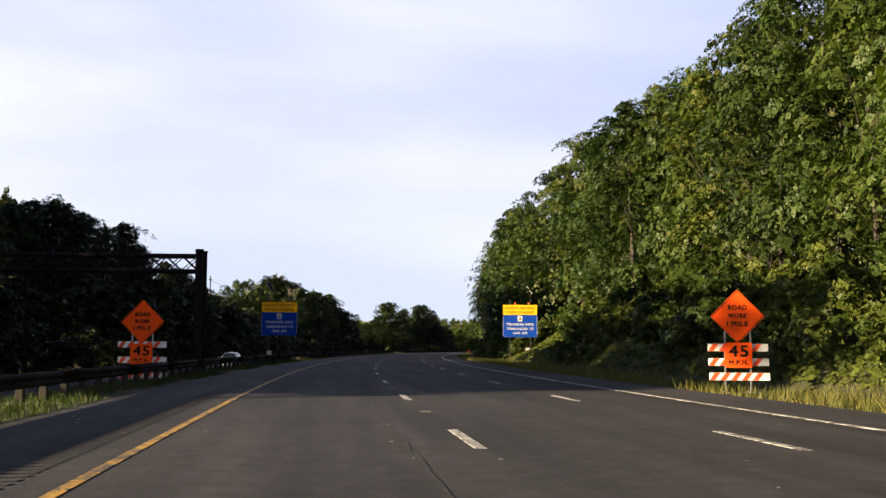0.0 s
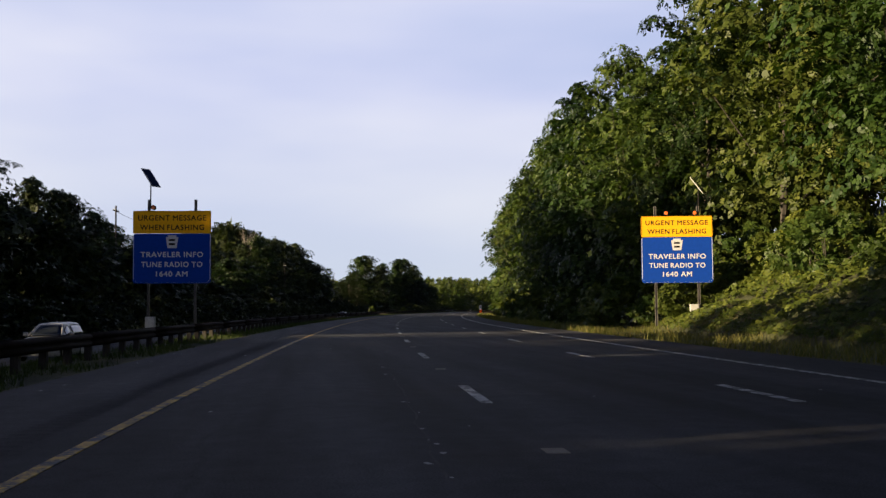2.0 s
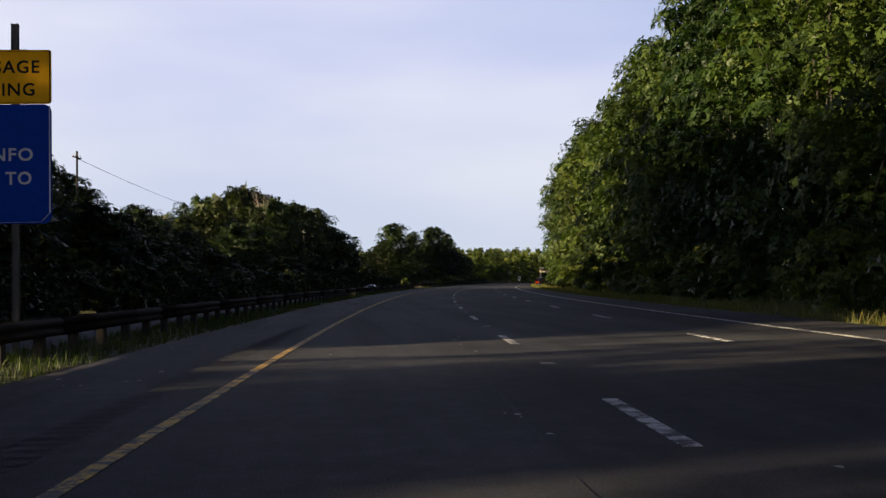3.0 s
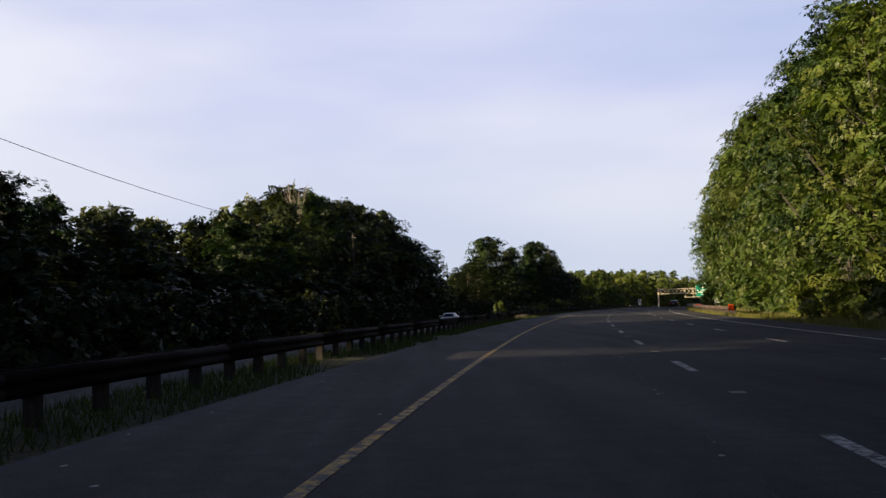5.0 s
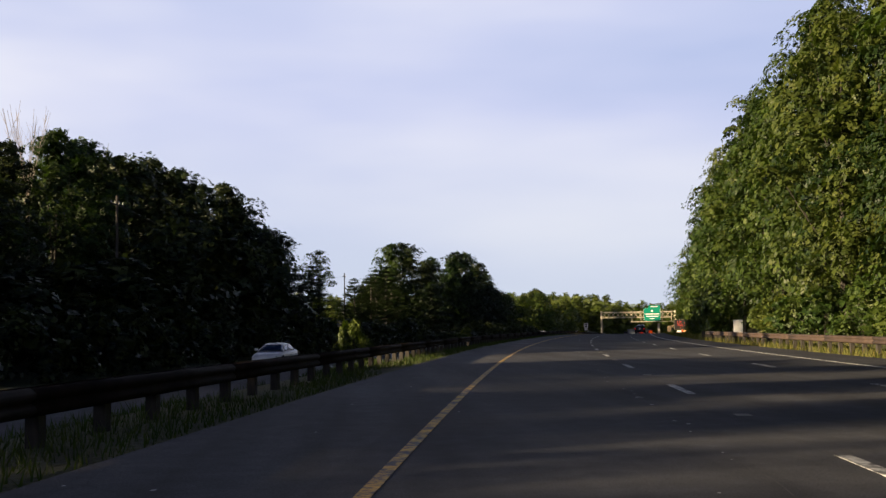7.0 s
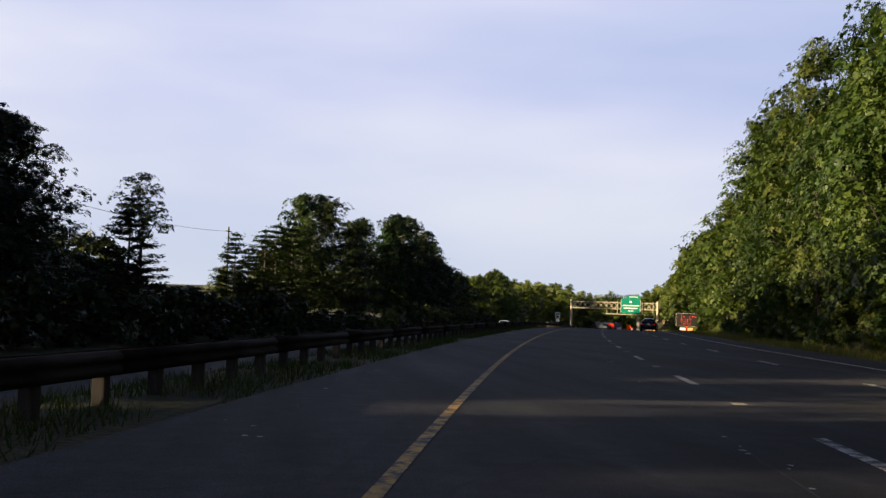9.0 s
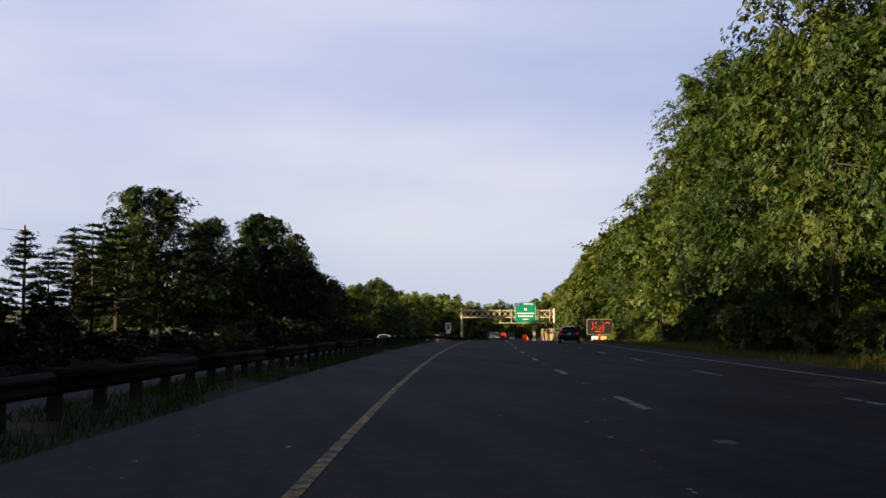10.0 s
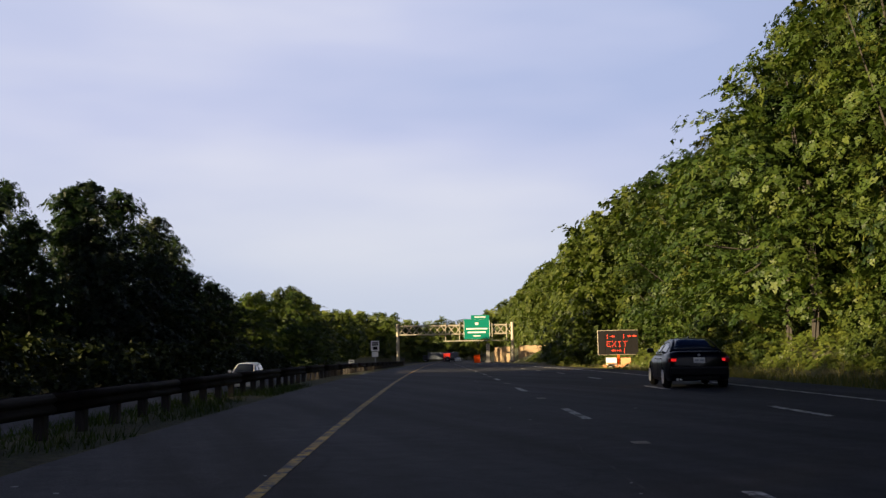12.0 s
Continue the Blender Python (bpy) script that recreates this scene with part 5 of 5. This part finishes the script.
def striped_marker(s, d):
    g = thing("hazard_marker", at(s, d), "orange and black striped hazard marker at the guardrail end", "road sign")
    part("post", box(0.06, 0.04, 1.0, Matrix.Translation((0, 0.03, -0.1)), 0.004), M_STEEL, g, "grey steel post")
    p = part("plate", rounded_plate(0.46, 0.46, 0.02, 0.01), M_ORANGE, g, "orange plate", Matrix.Translation((0, 0, 0.66)))
    for k in (-0.52, -0.33, -0.14, 0.05):
        bm = bmesh.new()
        pts = [(-0.22, k), (0.22, k + 0.40), (0.22, k + 0.50), (-0.22, k + 0.10)]
        pts = [(x, min(max(z, -0.22), 0.22)) for x, z in pts]
        f = bm.faces.new([bm.verts.new((x, -0.004, z)) for x, z in pts])
        e = bmesh.ops.extrude_face_region(bm, geom=[f])
        bmesh.ops.translate(bm, verts=[q for q in e["geom"] if isinstance(q, bmesh.types.BMVert)], vec=(0, 0.003, 0))
        part("stripe", bm, M_BLACK, p)
    return g


striped_marker(238.6, 11.6)


def utility_pole(s, d, top, label, arm=True):
    base = land(s, d)
    g = thing("utility_pole", at(s, d), label, "pole", "poles")
    part("shaft", bend_tube(bmesh.new(), [Vector((0, 0, -0.5)), Vector((0.03, 0, (top - base) / 2)), Vector((0, 0, top - base))], 0.16, 0.10, 10), M_TIMBER, g)
    if arm:
        part("crossarm", box(0.10, 2.2, 0.12, Matrix.Translation((0, 0, top - base - 0.7)), 0.01), M_TIMBER, g)
        for y in (-0.95, -0.35, 0.35, 0.95):
            part("insulator", tube((0, y, top - base - 0.58), (0, y, top - base - 0.40), 0.05, 0.03, 8), M_GREY_BOX, g)
    return g


utility_pole(317.5, 16.4, 7.0, "tall brown timber pole beside the white sign", False)
utility_pole(284, -31, 10.9, "tall timber pole among the shaded trees")
utility_pole(190.5, -34, 14.0, "tall timber pole above the shaded trees")
utility_pole(413, -50, 12.3, "tall timber pole with wires between the pines")


def wire(a, b, sag, name="overhead_wire"):
    cu = bpy.data.curves.new(name, "CURVE")
    cu.dimensions, cu.bevel_depth, cu.bevel_resolution = "3D", 0.02, 1
    sp = cu.splines.new("POLY")
    sp.points.add(15)
    for i in range(16):
        q = i / 15
        p = a.lerp(b, q) - Vector((0, 0, sag * 4 * q * (1 - q)))
        sp.points[i].co = (*p, 1)
    cu.materials.append(M_BLACK)
    tmp = new(name, cu)
    bpy.context.view_layer.update()
    me = bpy.data.meshes.new_from_object(tmp.evaluated_get(bpy.context.evaluated_depsgraph_get()))
    bpy.data.objects.remove(tmp)
    return tagged(part(name, me), "thin black overhead wire between timber poles", "wire", "overhead wires")


wire(spot(190.5, -34, 13.3), spot(284, -31, 10.3), 1.6)
wire(spot(284, -31, 10.3), spot(413, -50, 11.7), 2.0)


# ---- tan fence and far works ----
def fence(s0, s1, d0, d1, tall, label):
    g = thing("board_fence", Matrix(), label, "fence")
    n = 26
    r = random.Random(8)
    shape = box(0.82, 0.05, 1.0, None, 0.008)
    first = None
    for i in range(n):
        q = (i + 0.5) / n
        s, d = s0 + (s1 - s0) * q, d0 + (d1 - d0) * q
        m = Matrix.Translation(spot(s, d, fall(s) - 0.05)) @ Matrix.Rotation(-heading(s), 4, "Z") @ Matrix.Diagonal((1, 1, tall * r.uniform(0.94, 1.04), 1))
        if first is None:
            first = part("board", shape, M_FENCE, g, "", m)
        else:
            part("board", first.data, None, g, "", m)
    return g


fence(640, 612, 13.0, 15.0, 3.6, "tall tan board fence beside the works")
fence(606, 600, 17.2, 23.5, 3.7, "tall tan board fence beside the works")


def work_drum(s, d, grow=1.0):
    g = thing("traffic_drum", at(s, d, fall(s)) @ Matrix.Diagonal((grow, grow, grow, 1)), "orange traffic drum with white bands on the shoulder", "traffic drum", "traffic drums")
    part("body", tube((0, 0, 0.06), (0, 0, 1.0), 0.29, 0.22, 18), M_ORANGE, g, "orange plastic body")
    for z in (0.32, 0.66):
        k = 0.29 - 0.07 * (z - 0.06)
        part("band", tube((0, 0, z), (0, 0, z + 0.15), k + 0.004, k - 0.007, 18), M_WHITE_SHEET, g, "white reflective band")
    part("base", tube((0, 0, 0), (0, 0, 0.07), 0.42, 0.40, 18), M_RUBBER, g, "black rubber base")
    return g


for s, d in ((607, 8.0), (624, 7.5)):
    work_drum(s, d)
plate_sign(588, 6.9, 1.25, 1.8, -1.25, "tall orange works sign on a post beside the lane", (), M_ORANGE)
pier = thing("concrete_pier", at(600, 9.7, fall(600)), "pale concrete pier beside the works", "pier")
part("shaft", box(0.8, 0.9, 4.2, None, 0.06), M_CONCRETE, pier)
part("plinth", box(1.3, 1.4, 0.5, Matrix.Translation((0, 0, -0.05)), 0.04), M_CONCRETE, pier)


# ---- vehicles ----
def loft(sections):
    """A closed skin through cross-sections of equal point count."""
    bm = bmesh.new()
    rings = [[bm.verts.new(p) for p in sec] for sec in sections]
    n = len(rings[0])
    for a, b in zip(rings, rings[1:]):
        for k in range(n):
            bm.faces.new((a[k], a[(k + 1) % n], b[(k + 1) % n], b[k]))
    bm.faces.new(rings[0][::-1])
    bm.faces.new(rings[-1])
    bmesh.ops.recalc_face_normals(bm, faces=bm.faces)
    for f in bm.faces:
        f.smooth = True
    return bm


def section(y, half, low, high, tuck=0.08, crown=0.02):
    """A body cross-section: sill, bulged side, rounded shoulder, slightly crowned top."""
    pts = [(half - tuck, low), (half - 0.02, low + 0.10), (half, low + 0.32 * (high - low)), (half - 0.012, low + 0.62 * (high - low)), (half - 0.045, high - 0.10), (half - 0.10, high - 0.03),
           (half * 0.7, high + crown * 0.6), (half * 0.35, high + crown)]
    return [(x, y, z) for x, z in pts] + [(-x, y, z) for x, z in reversed(pts)]


def wheel_set(car, radius, track, axles):
    for y in axles:
        for sx in (-1, 1):
            x = sx * track
            bm = bmesh.new()
            bmesh.ops.create_cone(bm, cap_ends=True, segments=28, radius1=radius, radius2=radius, depth=0.22, matrix=Matrix.Rotation(radians(90), 4, "Y"))
            bmesh.ops.bevel(bm, geom=[e for e in bm.edges if abs(e.verts[0].co.x - e.verts[1].co.x) < 1e-4], offset=0.035, segments=2, affect="EDGES")
            for f in bm.faces:
                f.smooth = True
            w = part("wheel", bm, M_RUBBER, car, "black tyre", Matrix.Translation((x, y, radius)))
            bm = bmesh.new()
            out = sx * 0.105
            bmesh.ops.create_cone(bm, cap_ends=True, segments=28, radius1=radius * 0.68, radius2=radius * 0.60, depth=0.03, matrix=Matrix.Translation((out, 0, 0)) @ Matrix.Rotation(radians(90 * sx), 4, "Y"))
            for k in range(10):
                a = 6.2832 * k / 10
                bar((out + sx * 0.02, 0.05 * math.cos(a), 0.05 * math.sin(a)), (out + sx * 0.016, radius * 0.62 * math.cos(a), radius * 0.62 * math.sin(a)), 0.03, 0.03, bm)
            part("rim", bm, M_ALLOY, w, "bright alloy rim")
            arch = bmesh.new()
            for k in range(12):
                a0, a1 = math.pi * k / 12, math.pi * (k + 1) / 12
                bar((sx * 0.06, (radius + 0.035) * math.cos(a0), (radius + 0.035) * math.sin(a0)), (sx * 0.06, (radius + 0.035) * math.cos(a1), (radius + 0.035) * math.sin(a1)), 0.05, 0.14, arch)
            part("wheel_arch", arch, M_TRIM, car, "", Matrix.Translation((x, y, radius)))


def sedan(m, paint, label, name="car", high=1.42, long=4.53, lit=True, suv=False):
    """A four-door car; local y runs forward from its rear bumper."""
    car = thing(name, m, label, "car")
    k, L = high / 1.42, long / 4.53
    prof = [(0.00, 0.70, 0.36, 0.84), (0.05, 0.80, 0.26, 0.99), (0.16, 0.865, 0.22, 1.035), (0.45, 0.90, 0.21, 1.045), (0.80, 0.908, 0.20, 1.03), (1.30, 0.910, 0.19, 0.985), (2.20, 0.908, 0.19, 0.965),
            (3.05, 0.905, 0.19, 0.955), (3.45, 0.90, 0.20, 0.925), (3.95, 0.885, 0.20, 0.845), (4.30, 0.82, 0.22, 0.74), (4.47, 0.72, 0.26, 0.64), (4.53, 0.55, 0.34, 0.54)]
    if suv:
        prof = [(y, h, lo, max(hi, 0.98) if y < 1.0 else hi) for y, h, lo, hi in prof]
    part("body", loft([section(y * L, h, lo, hi * (0.5 + 0.5 * k)) for y, h, lo, hi in prof]), paint, car)
    # cabin: a curved shell of pillars and roof, with the glass set in it
    bl, zb = 0.985 * (0.5 + 0.5 * k), high
    ry0, ry1 = (0.16, 0.40) if suv else (0.50, 1.34)
    ys = [ry0 + (ry1 - ry0) * i / 7 for i in range(8)] + [ry1 + (2.42 - ry1) * i / 8 for i in range(1, 9)] + [2.42 + 0.84 * i / 7 for i in range(1, 8)]
    def rise(y):
        if y < ry1:
            q = (y - ry0) / (ry1 - ry0)
            return bl + 0.03 + (zb - 0.03 - bl - 0.03) * math.sin(q * 1.5708) ** 0.92
        if y <= 2.42:
            return zb - 0.03 + 0.03 * math.sin(3.1416 * (y - ry1) / (2.42 - ry1)) - 0.012 * (y - ry1)
        q = (y - 2.42) / 0.84
        return zb - 0.045 - (zb - 0.045 - bl - 0.02) * q ** 1.25
    def ring(y):
        top = rise(y)
        q = min(1.0, max(0.0, (top - bl) / (zb - bl)))
        h0 = 0.80 - 0.05 * (1 - q)
        h1 = h0 - 0.25 * q - 0.01
        pts = [(h0 - (h0 - h1) * v ** 1.35, bl - 0.06 + (top - 0.045 * q - bl + 0.06) * v) for v in (0.0, 0.14, 0.32, 0.50, 0.68, 0.84)]
        pts += [(h1 - 0.012, top - 0.040 * q), (h1 - 0.075, top - 0.012 * q), (h1 * 0.62, top + 0.004), (h1 * 0.30, top + 0.012)]
        return [(x, y * L, z) for x, z in pts] + [(-x, y * L, z) for x, z in reversed(pts)]
    rings = [ring(y) for y in ys]
    w = len(rings[0])
    panes = {"cabin": [], "rear_window": [], "windscreen": [], "right": [], "right_front": [], "left": [], "left_front": []}
    for i in range(len(ys) - 1):
        mid = (ys[i] + ys[i + 1]) / 2
        for j in range(w - 1):
            kind = "cabin"
            if 7 <= j <= w - 9 and 1 <= i <= 5:
                kind = "rear_window"
            elif 7 <= j <= w - 9 and i >= 16:
                kind = "windscreen"
            elif (1 <= j <= 4 or w - 6 <= j <= w - 3) and ry0 + 0.42 * (ry1 - ry0) < mid < 2.92:
                kind = ("right" if j < 8 else "left") + ("_front" if mid > 1.98 else "")
                if abs(mid - 1.98) < 0.07:
                    kind = "cabin"
            panes[kind].append((i * w + j, i * w + j + 1, (i + 1) * w + j + 1, (i + 1) * w + j))
    skin = [q for r_ in rings for q in r_]
    for kind, faces in panes.items():
        if not faces:
            continue
        used = sorted({q for f in faces for q in f})
        spot_of = {q: n for n, q in enumerate(used)}
        glass = kind != "cabin"
        me = mesh_of("cabin" if not glass else kind if kind in ("rear_window", "windscreen") else "side_window", [skin[q] for q in used], [tuple(spot_of[q] for q in f) for f in faces], M_WINDOW if glass else paint, True)
        ob = part(me.name, me, None, car, "dark tinted glass" if glass else "roof and pillars")
        sol = ob.modifiers.new("thick", "SOLIDIFY")
        sol.thickness, sol.offset = 0.02, -1 if not glass else -1.25
    for sx in (-1, 1):
        mir = part("door_mirror", box(0.20, 0.12, 0.14, Matrix.Translation((sx * 0.99, 2.78 * L, bl + 0.02)), 0.03), paint, car)
        part("mirror_stalk", bar((sx * 0.84, 2.80 * L, bl + 0.03), (sx * 0.93, 2.79 * L, bl + 0.06), 0.05, 0.03), M_TRIM, mir)
        for y in (1.35, 2.40):
            part("door_handle", box(0.03, 0.20, 0.03, Matrix.Translation((sx * 0.905, y * L, bl - 0.16)), 0.008), paint, car)
        for y in (1.06, 1.96, 3.02):
            part("door_seam", box(0.006, 0.012, 0.52, Matrix.Translation((sx * 0.9075, y * L, 0.34))), M_BLACK, car)
        # tail lamp that wraps round the corner
        lamp = part("tail_lamp", box(0.40, 0.12, 0.16, Matrix.Translation((sx * 0.665, 0.07, 0.735 * k)) @ Matrix.Rotation(radians(-20 * sx), 4, "Z"), 0.045), M_TAIL, car, "red tail lamp")
        if lit:
            part("lit_lens", box(0.24 if sx < 0 else 0.10, 0.02, 0.075, Matrix.Translation((sx * 0.68, 0.004, 0.775 * k)) @ Matrix.Rotation(radians(-20 * sx), 4, "Z"), 0.006), M_TAIL_LIT, lamp, "glowing red lens")
        part("headlamp", box(0.34, 0.14, 0.14, Matrix.Translation((sx * 0.62, 4.31 * L, 0.58)) @ Matrix.Rotation(radians(22 * sx), 4, "Z"), 0.04), M_PLATE, car, "clear headlamp")
        part("reflector", box(0.14, 0.012, 0.035, Matrix.Translation((sx * 0.60, 0.03, 0.42)), 0.004), M_TAIL, car)
    part("boot_seam", box(1.16, 0.012, 0.010, Matrix.Translation((0, 0.012, 0.66))), M_BLACK, car)
    part("boot_lip", box(1.24, 0.05, 0.025, Matrix.Translation((0, 0.03, 1.015 * (0.5 + 0.5 * k))), 0.01), paint, car)
    part("rear_bumper", box(1.62, 0.12, 0.26, Matrix.Translation((0, -0.005, 0.36)), 0.05), paint, car)
    part("rear_apron", box(1.10, 0.06, 0.12, Matrix.Translation((0, 0.02, 0.25)), 0.02), M_TRIM, car)
    plate = part("number_plate", box(0.32, 0.015, 0.16, Matrix.Translation((0, -0.02, 0.72)), 0.006), M_WHITE_SHEET, car, "white number plate")
    for x in (-0.07, 0.07):
        part("plate_bar", box(0.10, 0.004, 0.045, Matrix.Translation((x, -0.03, 0.775))), M_CAR_SILVER, plate)
    part("badge", tube((0, -0.012, 0.945 * k), (0, 0.03, 0.945 * k), 0.04, 0.04, 16), M_PLATE, car, "small round plain badge")
    for x in (-0.62, -0.52):
        part("exhaust", tube((x, -0.01, 0.27), (x, 0.25, 0.27), 0.035, 0.035, 12), M_ALLOY, car, "bright exhaust tip")
    part("aerial_fin", loft([[(0.03, y, zb + 0.0), (0.012, y, zb + h), (-0.012, y, zb + h), (-0.03, y, zb)] for y, h in ((1.62 * L, 0.07), (1.68 * L, 0.07), (1.84 * L, 0.015))]), paint, car)
    wheel_set(car, 0.325 if not suv else 0.36, 0.80, (0.86 * L, 3.62 * L))
    return car


sedan(at(390.7, 6.9, fall(392), -4), M_CAR_BLUE, "near-black blue four-door sedan on the open lane", "sedan")
sedan(at(110.5, -13.4, -0.95, 180), M_CAR_SILVER, "pale silver estate car on the opposite carriageway", "estate_car", 1.62, 4.6, False, True)
sedan(at(277.5, -17.0, -0.95, 180), M_CAR_WHITE, "white saloon car on the opposite carriageway", "saloon_car", 1.45, 4.6, False)
sedan(at(433, -13.0, -0.95 + fall(427), 180), M_CAR_WHITE, "white off-road car on the opposite carriageway", "off_road_car", 1.70, 4.7, False, True)
sedan(at(690, 3.4, fall(690), 0), M_CAR_WHITE, "white car far down the lane by the works", "saloon_car", 1.45, 4.6)
sedan(at(668, 0.2, fall(668), 0), M_CAR_DARK, "dark grey car far down the lane by the works", "off_road_car", 1.65, 4.6, True, True)


def lorry(m, paint, label, box_mat, long=7.5, tall=3.0):
    """A box lorry: cab, load box, chassis and wheels; y runs forward."""
    t = thing("lorry", m, label, "lorry")
    body = part("load_box", box(2.4, long, tall - 0.95, Matrix.Translation((0, long / 2, 0.95)), 0.05), box_mat, t)
    part("rear_door", box(2.2, 0.03, tall - 1.15, Matrix.Translation((0, -0.016, 1.05)), 0.01), box_mat, body)
    part("cab", box(2.2, 1.9, 1.9, Matrix.Translation((0, long + 1.1, 0.55)), 0.18), paint, t)
    part("chassis", box(1.0, long + 1.6, 0.3, Matrix.Translation((0, (long + 1.6) / 2, 0.62)), 0.02), M_TRIM, t)
    part("bumper", box(2.2, 0.12, 0.2, Matrix.Translation((0, 0.1, 0.5)), 0.02), M_TRIM, t)
    for sx in (-1, 1):
        part("tail_lamp", box(0.3, 0.05, 0.16, Matrix.Translation((sx * 0.9, -0.02, 0.78)), 0.01), M_TAIL_LIT, t, "glowing red lamp")
        for y in (1.3, long - 0.3 + 1.2):
            w = part("wheel", tube((sx * 0.85, y, 0.5), (sx * 1.17, y, 0.5), 0.5, 0.5, 20), M_RUBBER, t, "black tyre")
            part("rim", tube((sx * 1.1, y, 0.5), (sx * 1.18, y, 0.5), 0.26, 0.22, 14), M_STEEL, w)
    return t


lorry(at(735, -0.3, fall(735), 0), M_CAR_RED, "red box lorry far down the lane by the works", M_CAR_RED, 6.0, 2.9)
lorry(at(765, 4.0, fall(765), 72), M_CAR_DARK, "long blue-grey trailer lorry standing across the far works", M_CAR_GREY, 12.0, 3.6)
